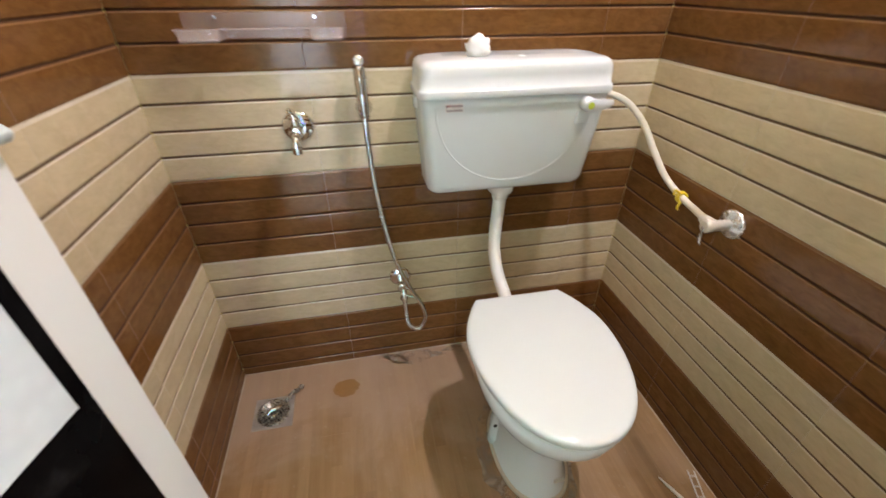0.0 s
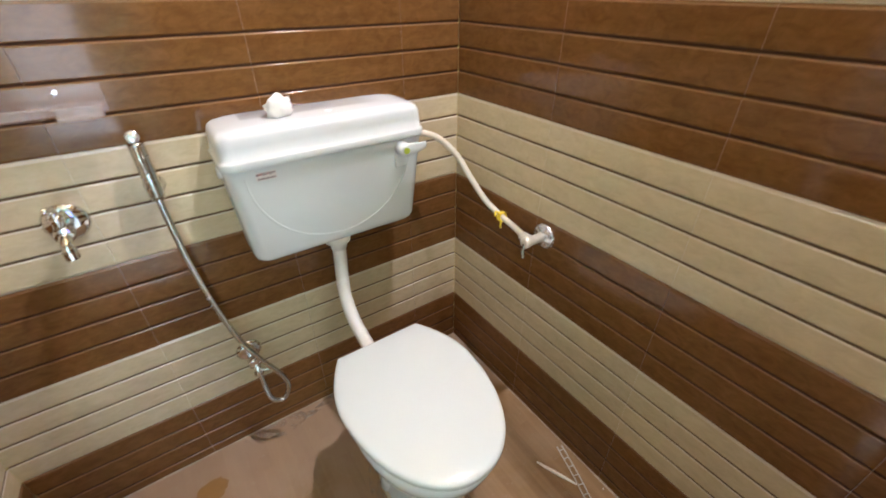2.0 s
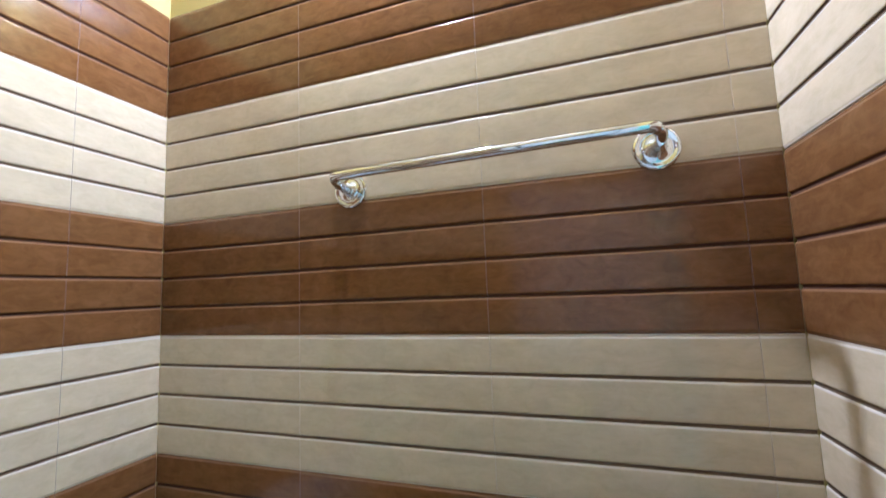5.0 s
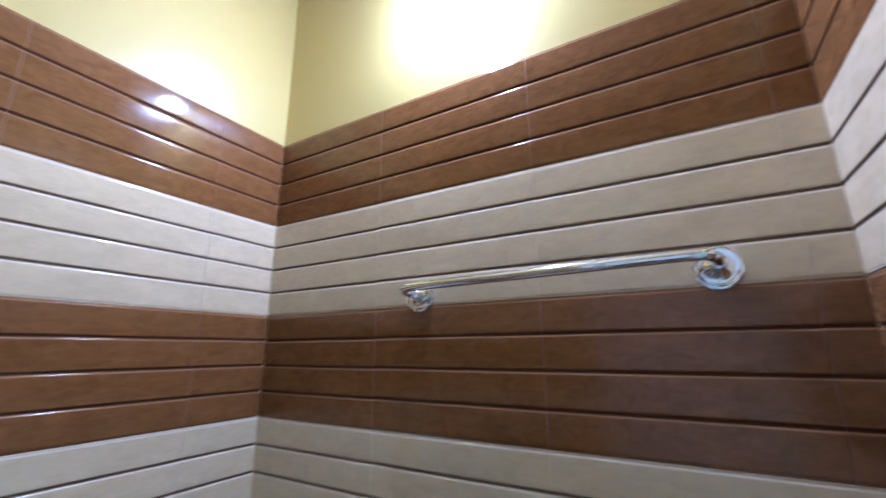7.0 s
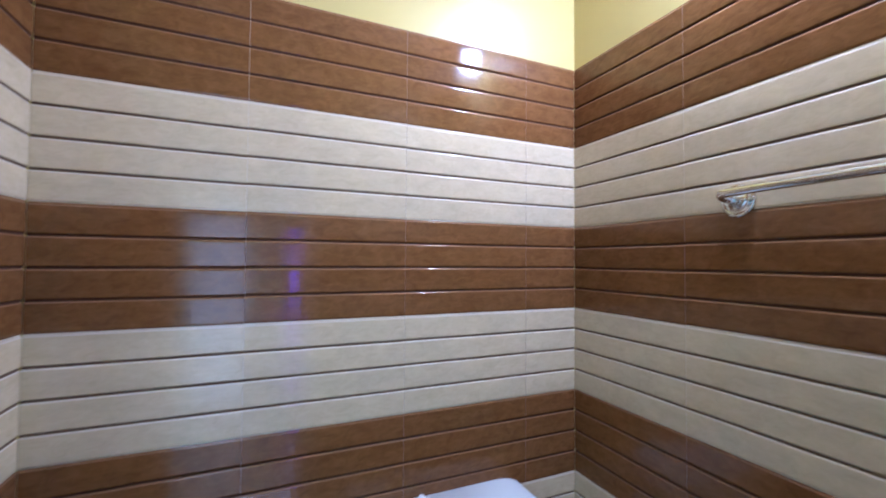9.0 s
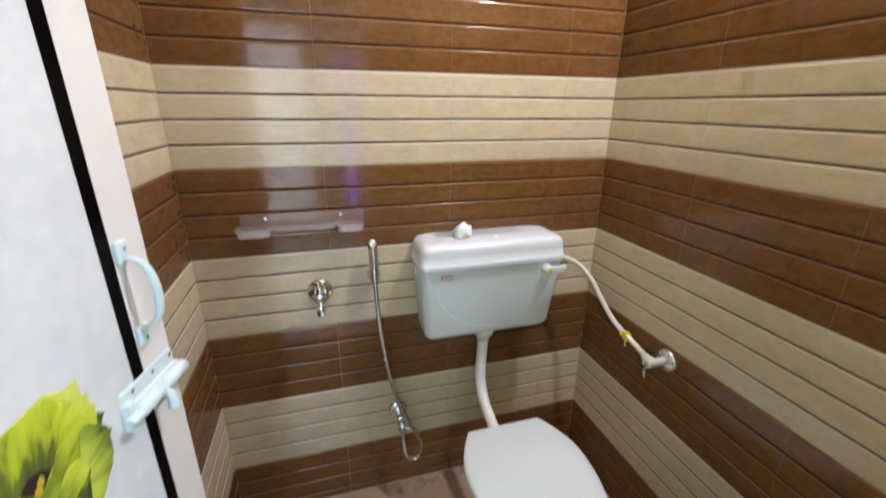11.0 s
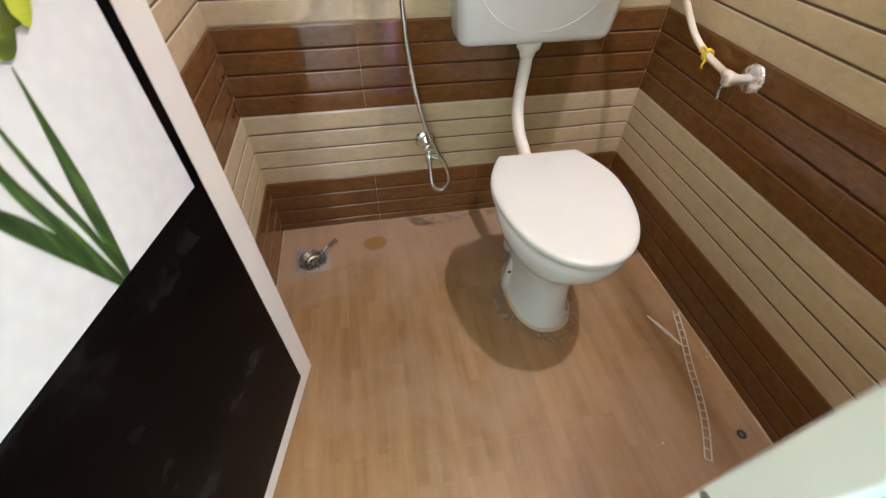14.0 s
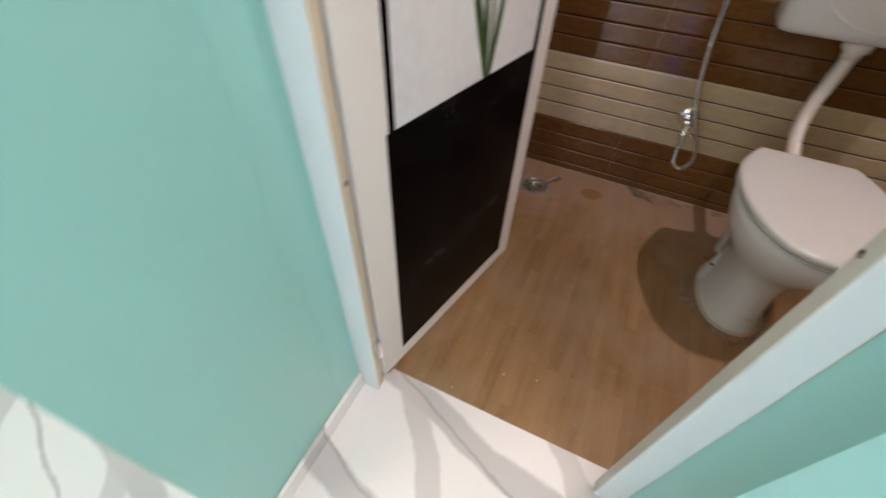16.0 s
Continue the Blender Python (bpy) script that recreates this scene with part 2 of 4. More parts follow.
def petal_green(name, stops, size=0.085):
    """Printed petal: colours run from its base to its tip, with soft folds and veins along it."""
    k = Mat(name, 0.3)
    tc = k.node("ShaderNodeTexCoord")
    sep = k.node("ShaderNodeSeparateXYZ")
    k.link(tc.outputs["Object"], sep.inputs[0])
    along = k.range(sep.outputs["Z"], 0.0, 1.0, 0.0, size)
    folds = k.noise(k.coords((46.0, 10.0, 16.0), shift=True), 1.2, 2.0, 0.5, 0.5)
    veins = k.noise(k.coords((220.0, 10.0, 26.0), shift=True), 1.5, 3.0, 0.5)
    add = k.node("ShaderNodeMath")
    add.operation = "ADD"
    k.link(along, add.inputs[0])
    k.link(k.range(k.mix(0.25, folds, veins), -0.34, 0.34, 0.25, 0.75), add.inputs[1])
    k.color(k.ramp(add.outputs[0], stops))
    return k.m


PETAL = petal_green("petal_print", [(0.0, (0.17, 0.22, 0.010)), (0.30, (0.40, 0.47, 0.018)), (0.60, (0.56, 0.61, 0.055)), (1.0, (0.62, 0.66, 0.13))])
PETAL_SHADE = petal_green("petal_print_shaded", [(0.0, (0.10, 0.13, 0.012)), (0.45, (0.34, 0.40, 0.016)), (1.0, (0.50, 0.56, 0.04))])
PETAL_CUP = petal_green("petal_print_cup", [(0.0, (0.030, 0.040, 0.006)), (0.34, (0.115, 0.135, 0.014)), (0.52, (0.36, 0.42, 0.016)), (0.85, (0.52, 0.58, 0.04)), (1.0, (0.60, 0.64, 0.10))], 0.100)
PETAL_UNDER = petal_green("petal_print_under", [(0.0, (0.46, 0.53, 0.06)), (0.30, (0.30, 0.36, 0.03)), (0.62, (0.085, 0.115, 0.022)), (1.0, (0.04, 0.060, 0.014))], 0.060)


def leaf_print():
    """Printed blade: dark green with paler yellow-green streaks along it."""
    k = Mat("leaf_print", 0.3)
    n = k.noise(k.coords((90.0, 90.0, 9.0)), 1.5, 4.0, 0.6, 0.4)
    k.color(k.ramp(n, [(0.30, (0.006, 0.020, 0.004)), (0.50, (0.022, 0.062, 0.012)), (0.66, (0.07, 0.14, 0.03)), (0.80, (0.22, 0.28, 0.08))]))
    return k.m


LEAF = leaf_print()
HEART = plain("flower_heart", (0.02, 0.012, 0.012), 0.4)
STAMEN = plain("stamen_print", (0.50, 0.36, 0.02), 0.4)

# ---- mesh helpers ----


def part(name, bm, material, parent=None, label="", local=False, smooth=False):
    """Links a bmesh as one mesh object under a thing or a part."""
    me = bpy.data.meshes.new(name)
    if not isinstance(material, (list, tuple)):
        material = [material]
    bm.normal_update()
    bm.to_mesh(me)
    bm.free()
    for m in material:
        me.materials.append(m)
    if smooth:
        for p in me.polygons:
            p.use_smooth = True
    ob = new(name, me)
    hang(ob, parent, local)
    return tagged(ob, label)


def hang(ob, parent, local=False):
    if parent is not None:
        ob.parent = parent
        if parent.type == "EMPTY" and not local:
            ob.matrix_parent_inverse = parent.matrix_basis.inverted()


def thing(name, at, label, category, group="", kind=""):
    ob = new(name)
    ob.empty_display_size = 0.05
    ob.matrix_basis = at if isinstance(at, Matrix) else pose(*at)
    return tagged(ob, label, category, group, kind)


def box(bm, x0, x1, y0, y1, z0, z1, bevel=0.0, seg=2):
    vs = [bm.verts.new((x, y, z)) for x in (x0, x1) for y in (y0, y1) for z in (z0, z1)]
    faces = [bm.faces.new([vs[i] for i in q]) for q in ((0, 1, 3, 2), (4, 6, 7, 5), (0, 4, 5, 1), (2, 3, 7, 6), (0, 2, 6, 4), (1, 5, 7, 3))]
    if bevel:
        edges = list({e for f in faces for e in f.edges})
        bmesh.ops.bevel(bm, geom=edges, offset=bevel, segments=seg, profile=0.5, affect="EDGES")
    return bm


def boxed(x0, x1, y0, y1, z0, z1, bevel=0.0, seg=2):
    return box(bmesh.new(), x0, x1, y0, y1, z0, z1, bevel, seg)


def loft(bm, rings, cap=True):
    """Skins closed rings of equal length."""
    rows = [[bm.verts.new(p) for p in ring] for ring in rings]
    n = len(rows[0])
    for a, b in zip(rows, rows[1:]):
        for i in range(n):
            bm.faces.new((a[i], a[(i + 1) % n], b[(i + 1) % n], b[i]))
    if cap:
        bm.faces.new(rows[0][::-1])
        bm.faces.new(rows[-1])
    bmesh.ops.recalc_face_normals(bm, faces=bm.faces[:])
    return bm


def smooth_path(points, steps=8):
    """Catmull-Rom through the points."""
    p = [Vector(q) for q in points]
    p = [p[0] * 2 - p[1], *p, p[-1] * 2 - p[-2]]
    out = []
    for a, b, c, d in zip(p, p[1:], p[2:], p[3:]):
        for i in range(steps):
            t = i / steps
            out.append(0.5 * (2 * b + (c - a) * t + (2 * a - 5 * b + 4 * c - d) * t * t + (3 * b - a - 3 * c + d) * t ** 3))
    return out + [p[-2]]


def tube(bm, points, radius, seg=12, steps=8):
    """Sweeps a circle along a smooth path; radius a number or one per path point (as a function of 0..1)."""
    path = smooth_path(points, steps) if steps > 1 else [Vector(q) for q in points]
    rings, side = [], None
    for i, q in enumerate(path):
        d = (path[min(i + 1, len(path) - 1)] - path[max(i - 1, 0)]).normalized()
        if side is None:
            side = d.orthogonal().normalized()
        side = (side - d * side.dot(d)).normalized()
        up = d.cross(side)
        r = radius(i / (len(path) - 1)) if callable(radius) else radius
        rings.append([q + r * (math.cos(a) * side + math.sin(a) * up) for a in (2 * math.pi * k / seg for k in range(seg))])
    return loft(bm, rings)


def lathe(bm, base, axis, profile, seg=24):
    """Turns a profile of (along, radius) about an axis from base."""
    axis = Vector(axis).normalized()
    side = axis.orthogonal().normalized()
    up = axis.cross(side)
    rings = []
    for s, r in profile:
        c = Vector(base) + axis * s
        rings.append([c + max(r, 1e-4) * (math.cos(a) * side + math.sin(a) * up) for a in (2 * math.pi * k / seg for k in range(seg))])
    return loft(bm, rings)


def turned(base, axis, profile, seg=24):
    return lathe(bmesh.new(), base, axis, profile, seg)


def piped(points, radius, seg=12, steps=8):
    return tube(bmesh.new(), points, radius, seg, steps)


def crease(ob, degrees=35):
    """Smooth faces, with edges sharper than the angle kept."""
    me = ob.data
    bm = bmesh.new()
    bm.from_mesh(me)
    for f in bm.faces:
        f.smooth = True
    for e in bm.edges:
        e.smooth = len(e.link_faces) == 2 and e.calc_face_angle(0) < radians(degrees)
    bm.to_mesh(me)
    bm.free()
    return ob


# ---- structure: sizes ----
W, D, TOP = 1.30, 1.167, 2.75           # room width, depth, ceiling
TILE_TOP, FIRST, TH, STRIP = 2.22, 0.22, 0.25, 0.0625
OPEN_L, OPEN_R, OPEN_H = -0.055, 0.622, 2.09
INNER_R = 0.668                          # inner edge of the doorway
OUT = -1.306                             # outer face of the door wall
REVEAL_END = -1.605                      # where the hall's side wall ends


def wall(name, *boxes, label, material=YELLOW):
    bm = bmesh.new()
    for b in boxes:
        box(bm, *b)
    return tagged(part(name, bm, material), label, "wall", kind="structure")


G = 0.0048
wall_back = wall("wall_back", (-0.2, W + 0.15, G, 0.15, -0.1, TOP), label="back wall, glazed striped tiles below pale yellow paint")
wall_right = wall("wall_right", (W + G, W + 0.15, OUT, G, -0.1, TOP), label="side wall, glazed striped tiles below pale yellow paint")
wall_left = wall("wall_left", (-0.2, -G, -D - G, G, -0.1, TOP), label="side wall behind the open door, striped tiles below yellow paint")
wall_door = wall("wall_door", (INNER_R, W + G, -1.19, -D - G, -0.1, TOP), (OPEN_R, W + G, OUT + 0.004, -1.19, -0.1, TOP), (OPEN_L, INNER_R, -1.19, -D - G, OPEN_H, TOP), (OPEN_L, OPEN_R, OUT + 0.004, -1.19, OPEN_H, TOP),
                 (-0.2, OPEN_L, OUT + 0.004, -D - G, -0.1, TOP), label="wall with the doorway, striped tiles inside")

ceiling = tagged(part("ceiling", boxed(-0.2, W + 0.15, OUT, 0.15, TOP, TOP + 0.1), CEILING), "plain white painted ceiling slab", "ceiling", kind="structure")
screed = tagged(part("floor", boxed(-0.1, W + 0.1, -1.155, 0.1, -0.1, -0.0003), FLOOR_GROUT), "wood-look floor tiles with cement haze and stains", "floor", kind="structure")

# hall outside the door
hall_floor = tagged(part("hall_floor", boxed(-2.2, 2.2, -3.8, -1.152, -0.1, 0.002), MARBLE), "polished white marble floor with grey veins", "floor", kind="structure")
hall_side = wall("hall_wall_side", (-2.2, OPEN_L, REVEAL_END, OUT, -0.1, TOP), label="glossy teal painted wall beside the doorway", material=TEAL)
reveal_left = wall("hall_wall_reveal", (OPEN_L - 0.02, OPEN_L + 0.001, OUT, -1.2235, 0.002, TOP), label="glossy teal painted reveal of the doorway", material=TEAL)
reveal_right = wall("hall_wall_return", (OPEN_R - 0.001, W + 0.9, OUT - 0.004, OUT + 0.003, -0.1, TOP), (OPEN_R - 0.001, OPEN_R + 0.012, OUT + 0.003, -1.2175, 0.002, OPEN_H),
                    (OPEN_L, OPEN_R + 0.004, OUT - 0.004, OUT + 0.003, OPEN_H, TOP), label="glossy teal painted wall and reveal beside the door frame", material=TEAL)
hall_right = wall("hall_wall_right", (2.2, 2.35, -3.8, OUT, -0.1, TOP), label="teal painted hall wall", material=TEAL)
hall_left = wall("hall_wall_left", (-2.35, -2.2, -3.8, REVEAL_END, -0.1, TOP), label="teal painted hall wall", material=TEAL)
hall_far = wall("hall_wall_far", (-2.2, -0.27, -3.75, -3.6, -0.1, TOP), (0.27, 2.2, -3.75, -3.6, -0.1, TOP), (-0.27, 0.27, -3.75, -3.6, 2.1, TOP),
                label="teal painted far wall with a glazed door", material=TEAL)
hall_ceiling = tagged(part("hall_ceiling", boxed(-2.35, 2.35, -3.8, OUT - 0.004, TOP, TOP + 0.1), CEILING), "white painted hall ceiling", "ceiling", kind="structure")
tagged(part("backdrop", boxed(-0.5, 0.5, -4.2, -4.19, 0.0, 2.4), DAY_GLOW), "bright daylight beyond the glazed door", "backdrop", kind="structure")

# ---- tiles of the walls ----
PROFILE = [(0.0, 0.0027), (0.0014, 0.0027), (0.0022, 0.0011), (0.0034, 0.00025), (0.0048, 0.00003), (0.0065, 0.0), (0.03, -0.00001),
           (STRIP - 0.0085, 0.0), (STRIP - 0.0060, 0.00008), (STRIP - 0.0042, 0.0005), (STRIP - 0.0030, 0.0013), (STRIP - 0.0020, 0.0027), (STRIP, 0.0027)]
tile_cache = {}


def tile_mesh(width, cut, tone):
    """One glazed tile of four boards: local x along it, z up, its face towards -y. cut: what is missing at the foot."""
    key = (round(width, 4), round(cut, 4), tone)
    if key in tile_cache:
        return tile_cache[key]
    bm = bmesh.new()
    gap = 0.0002
    x0, x1 = gap, width - gap
    pts = []
    for i in range(4):
        for j, (v, d) in enumerate(PROFILE):
            if i and j == 0:
                continue
            z = i * STRIP + v
            groove = d > 0.002
            if (i == 0 and j == 0) or (i == 3 and j == len(PROFILE) - 1):
                d, groove = 0.0020, False
            elif (i == 0 and j == 1) or (i == 3 and j == len(PROFILE) - 2):
                d, groove = 0.0007, False
            if z >= cut:
                pts.append((z - cut, d, groove))
    if cut and pts[0][0] > 1e-4:
        pts.insert(0, (0.0, pts[0][1], False))
    # side, chamfer, face, chamfer, side: each band has its own vertices, so that the face stays plane
    for k in range(5):
        ends = ((x0, 0.004, None), (x0, 0.0002, 1), (x0 + 0.0006, 0.0, 1), (x1 - 0.0006, 0.0, 1), (x1, 0.0002, 1), (x1, 0.004, None))[k:k + 2]
        rows = [[bm.verts.new((x, y if own is None else d + y, z)) for x, y, own in ends] for z, d, _ in pts]
        for a, b, pa, pb in zip(rows, rows[1:], pts, pts[1:]):
            f = bm.faces.new((a[0], a[1], b[1], b[0]))
            f.smooth = k == 2
            # index 3: the upper lip of each board carries the painted highlight
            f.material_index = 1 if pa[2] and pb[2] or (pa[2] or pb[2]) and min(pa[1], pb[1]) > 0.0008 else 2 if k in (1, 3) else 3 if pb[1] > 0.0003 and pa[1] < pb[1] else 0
    me = bpy.data.meshes.new("tile")
    bm.normal_update()
    bm.to_mesh(me)
    bm.free()
    for m in ((BROWN, BROWN_GROOVE, BROWN_GROUT, BROWN_LIP_GLINT) if tone else (CREAM, CREAM_GROOVE, GROUT, CREAM_LIP_GLINT)):
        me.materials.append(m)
    tile_cache[key] = me
    return me


def tile_wall(parent, joints, place, keep=lambda a, b, z: True):
    """Lays nine courses between the joints along a wall; place(u, z) gives a tile's pose. Brown and cream by turns."""
    rng = random.Random(len(joints) * 7 + 3)
    for row in range(9):
        z = 0.0 if row == 0 else FIRST + (row - 1) * TH
        cut = TH - FIRST if row == 0 else 0.0
        for a, b in zip(joints, joints[1:]):
            if not keep(a, b, z):
                continue
            ob = new("tile", tile_mesh(b - a, cut, row % 2 == 0))
            ob.parent = parent
            ob.matrix_basis = place(a, z + (rng.uniform(-0.0009, 0.0009) if 0 < row < 8 else 0)) @ pose(0, rng.uniform(-0.0002, 0.0002), 0, rng.uniform(-0.015, 0.015), 0, rng.uniform(-0.015, 0.015))


def bed(parent, *b):
    part("grout_bed", boxed(*b), GROUT, parent)



# ---- the door frame and the door ----
def build_frame():
    f = thing("door_frame", (0.28, -1.2, 0.0), "white plastic door frame set in a teal doorway", "door frame", kind="structure")
    part("jamb", boxed(OPEN_L, -0.001, -1.223, -1.217, 0.002, 2.03, 0.001), FRAME_PVC, f)
    part("jamb_shaded_face", boxed(OPEN_L, -0.003, -1.2165, -1.196, 0.002, 2.03, 0.0015), FRAME_PVC_SHADED, f, "inner face of the jamb, beige shade put into its colour")
    part("jamb_stop", boxed(OPEN_L, -0.030, -1.1955, -1.150, 0.002, 2.03, 0.003), FRAME_PVC, f)
    part("jamb", boxed(0.569, OPEN_R, -1.217, -1.187, 0.002, 2.03, 0.0025), FRAME_PVC, f)
    part("jamb_shaded_face", boxed(0.5672, 0.5688, -1.2150, -1.1885, 0.002, 2.03, 0.0006), JAMB_INNER_SHADED, f, "inner face of the jamb, pale beige shade put into its colour")
    part("jamb_back", boxed(OPEN_R, INNER_R + 0.002, -1.1895, -1.186, 0.002, 2.03, 0.001), FRAME_PVC, f)
    part("head", boxed(OPEN_L, OPEN_R, -1.217, -1.15, 2.031, OPEN_H, 0.002), FRAME_PVC, f)
    for x, y, z, way in ((-0.003, -1.205, 0.68, 1), (0.5672, -1.194, 0.80, -1), (-0.003, -1.205, 1.4, 1)):
        part("screw", turned((x, y, z), (way, 0, 0), [(-0.002, 0.0050), (0.0006, 0.0050), (0.0010, 0.003)], 12), DIRTY_CHROME, f, "grey steel screw head")
    plate = part("strike_plate", boxed(0.581, 0.612, -1.2200, -1.2165, 0.993, 1.09, 0.001), LIMESTAINED, f, "steel strike plate of the bolt")
    part("bolt_socket", turned((0.566, -1.200, 1.045), (1, 0.15, 0), [(0, 0.011), (0.010, 0.013), (0.03, 0.013)], 16), FITTING, f, "small grey bolt socket", smooth=True)
    for z in (1.008, 1.074):
        part("screw", turned((0.596, -1.2200, z), (0, -1, 0), [(-0.001, 0.005), (0.001, 0.004)], 12), STEEL, plate)


build_frame()

DOOR_AT = pose(0.0043, -1.1932, 0.0, 0, 0, 77.0)
DW = 0.592                                # the door leaf's width


def blade(bm, points, width, y):
    """A flat pointed leaf along a path in the door's plane, widest a third up."""
    path = smooth_path([(x, y, z) for x, z in points], 6)
    left, right = [], []
    for i, q in enumerate(path):
        t = i / (len(path) - 1)
        d = (path[min(i + 1, len(path) - 1)] - path[max(i - 1, 0)]).normalized()
        n = Vector((-d.z, 0, d.x))
        w = width * min(1.0, 0.45 + 1.6 * t) * min(1.0, 2.2 * (1 - t)) * 0.5 + 0.0006
        left.append(bm.verts.new(q + n * w))
        right.append(bm.verts.new(q - n * w))
    for a, b, c, d in zip(left, left[1:], right[1:], right):
        bm.faces.new((a, d, c, b))


def petal(parent, base, way, length, width, y, material, seed, point=0.0, label=""):
    """A broad printed petal lying in the door's plane: local z runs from its base to its ruffled tip."""
    rng = random.Random(seed)
    rows, cols = 14, 9
    phase = rng.uniform(0, 6.28)
    bm = bmesh.new()
    grid = []
    for i in range(rows + 1):
        t = i / rows
        swell = 0.50 + 0.50 * math.sin(math.pi / 2 * min(1.0, t / 0.6))
        half = 0.5 * width * swell * max(0.04, 1 - max(0.0, (t - 0.55) / 0.45) ** (3.2 - 1.6 * point)) ** 0.5
        bend = 0.10 * width * math.sin(3.0 * t + phase)
        grid.append([bm.verts.new((bend + half * u * (1 + 0.05 * math.sin(9 * t + phase * 2 + 2 * u)), 0.0004 * (1 - u * u) * -1, length * t + 0.05 * width * math.sin(4 * u + phase) * t - 0.10 * width * u * u * t))
                     for u in (2 * j / cols - 1 for j in range(cols + 1))])
    for a, b in zip(grid, grid[1:]):
        for j in range(cols):
            bm.faces.new((a[j], a[j + 1], b[j + 1], b[j])).smooth = True
    ob = part("petal", bm, material, parent, label, local=True)
    ob.matrix_basis = pose(base[0], y, base[1], 0, 90 - way, 0)
    return ob


def build_door():
    d = thing("door_1", DOOR_AT, "white laminate door standing open, printed with black panel and green flower", "door", kind="structure")
    part("leaf", boxed(0, DW, 0.0, 0.028, 0.04, 2.02, 0.0012), DOOR_WHITE, d, local=True)
    part("white_panel", boxed(0.092, 0.5135, -0.0006, 0.001, 0.7235, 1.95), DOOR_PANEL, d, "white cloudy embossed panel", local=True)
    part("black_panel", boxed(0.072, 0.5325, -0.0008, 0.001, 0.092, 0.7230), BLACK, d, "glossy black panel with smudges", local=True)
    part("black_stripe", boxed(0.5140, 0.5325, -0.0011, 0.001, 0.7232, 1.95), BLACK, d, "narrow glossy black stripe", local=True)
    part("black_stripe", boxed(0.078, 0.0915, -0.0009, 0.001, 0.7232, 1.95), BLACK, d, "narrow glossy black stripe", local=True)
    # printed flower, its foot on the black panel
    fx, fz, y = 0.366, 1.040, -0.0010
    flower = ((-0.012, 0.004, 172, 0.070, 0.090, PETAL_SHADE), (0.044, 0.004, 4, 0.060, 0.076, PETAL_UNDER), (0.022, 0.010, 42, 0.090, 0.086, PETAL), (-0.016, 0.012, 106, 0.080, 0.076, PETAL_SHADE),
              (0.004, -0.004, 74, 0.096, 0.100, PETAL_CUP), (0.036, -0.008, 46, 0.084, 0.044, PETAL), (0.012, -0.014, 16, 0.084, 0.056, PETAL), (0.030, -0.002, 28, 0.076, 0.040, PETAL),
              (0.030, -0.034, 336, 0.054, 0.062, PETAL_UNDER), (-0.002, -0.052, 338, 0.062, 0.066, PETAL_UNDER), (-0.030, -0.026, 272, 0.050, 0.100, PETAL), (-0.022, -0.046, 240, 0.044, 0.066, PETAL_SHADE),
              (-0.044, -0.026, 252, 0.046, 0.060, PETAL), (0.010, -0.030, 166, 0.084, 0.074, PETAL), (0.018, -0.034, 22, 0.056, 0.034, PETAL), (0.062, -0.018, 10, 0.042, 0.070, PETAL_UNDER), (0.058, -0.044, 350, 0.034, 0.056, PETAL_UNDER))
    for i, (dx, dz, way, ln, wd, paint) in enumerate(flower):
        petal(d, (fx - 0.005 + 0.93 * dx, fz + 0.93 * dz), way, 0.93 * ln, 0.93 * wd, y - 0.0003 - 0.00025 * i, paint, i + 2, 0.5 if wd < 0.04 else 0.0, "lime green printed petal" if i == 0 else "")
    top = y - 0.0002 - 0.00025 * 6
    part("flower_heart", turned((fx + 0.004, top, fz + 0.004), (0, -1, 0), [(0, 0.017), (0.0001, 0.014), (0.00015, 0.004)], 11), HEART, d, "dark heart of the flower", local=True)
    for k, (dx, dz, rr) in enumerate(((0.006, 0.002, 0.007), (0.000, -0.003, 0.006), (0.009, 0.009, 0.0055))):
        part("stamen", turned((fx + dx, top - 0.0003 - 0.00005 * k, fz + dz), (0.1, -1, 0), [(0, rr), (0.0001, rr * 0.6)], 5), STAMEN, d, "yellow stamen" if k == 0 else "", local=True)
    for i, (pts, wd) in enumerate((([(0.342, 0.724), (0.344, 0.785), (0.340, 0.87), (0.342, 0.975)], 0.007), ([(0.347, 0.724), (0.358, 0.79), (0.372, 0.865), (0.386, 0.948)], 0.016),
                                   ([(0.334, 0.724), (0.312, 0.80), (0.286, 0.87), (0.258, 0.926)], 0.018), ([(0.336, 0.724), (0.326, 0.80), (0.316, 0.885), (0.333, 0.964)], 0.013),
                                   ([(0.330, 0.75), (0.318, 0.84), (0.312, 0.892), (0.290, 0.954)], 0.007))):
        bm = bmesh.new()
        blade(bm, pts, wd, y - 0.0001 * (i + 1))
        part("stem" if i == 0 else "leaf_blade", bm, LEAF, d, "dark green printed leaf" if i else "dark green printed stem", local=True)
    # pull handle
    bow = bmesh.new()
    loft(bow, [[(x + u, yy + v, z) for u, v in ((-0.004, -0.0025), (0.004, -0.0045), (0.007, 0.0), (0.004, 0.0045), (-0.004, 0.0025))]
               for x, yy, z in smooth_path([(0.546, -0.004, 1.207), (0.548, -0.016, 1.203), (0.550, -0.025, 1.188), (0.551, -0.029, 1.160), (0.550, -0.026, 1.132), (0.548, -0.017, 1.117), (0.546, -0.004, 1.112)], 5)])
    h = part("handle", bow, FITTING, d, "pale grey bow handle", local=True, smooth=True)
    for z in (1.2145, 1.102):
        part("handle_plate", boxed(0.536, 0.556, -0.006, 0.001, z - 0.014, z + 0.014, 0.003), FITTING, h)
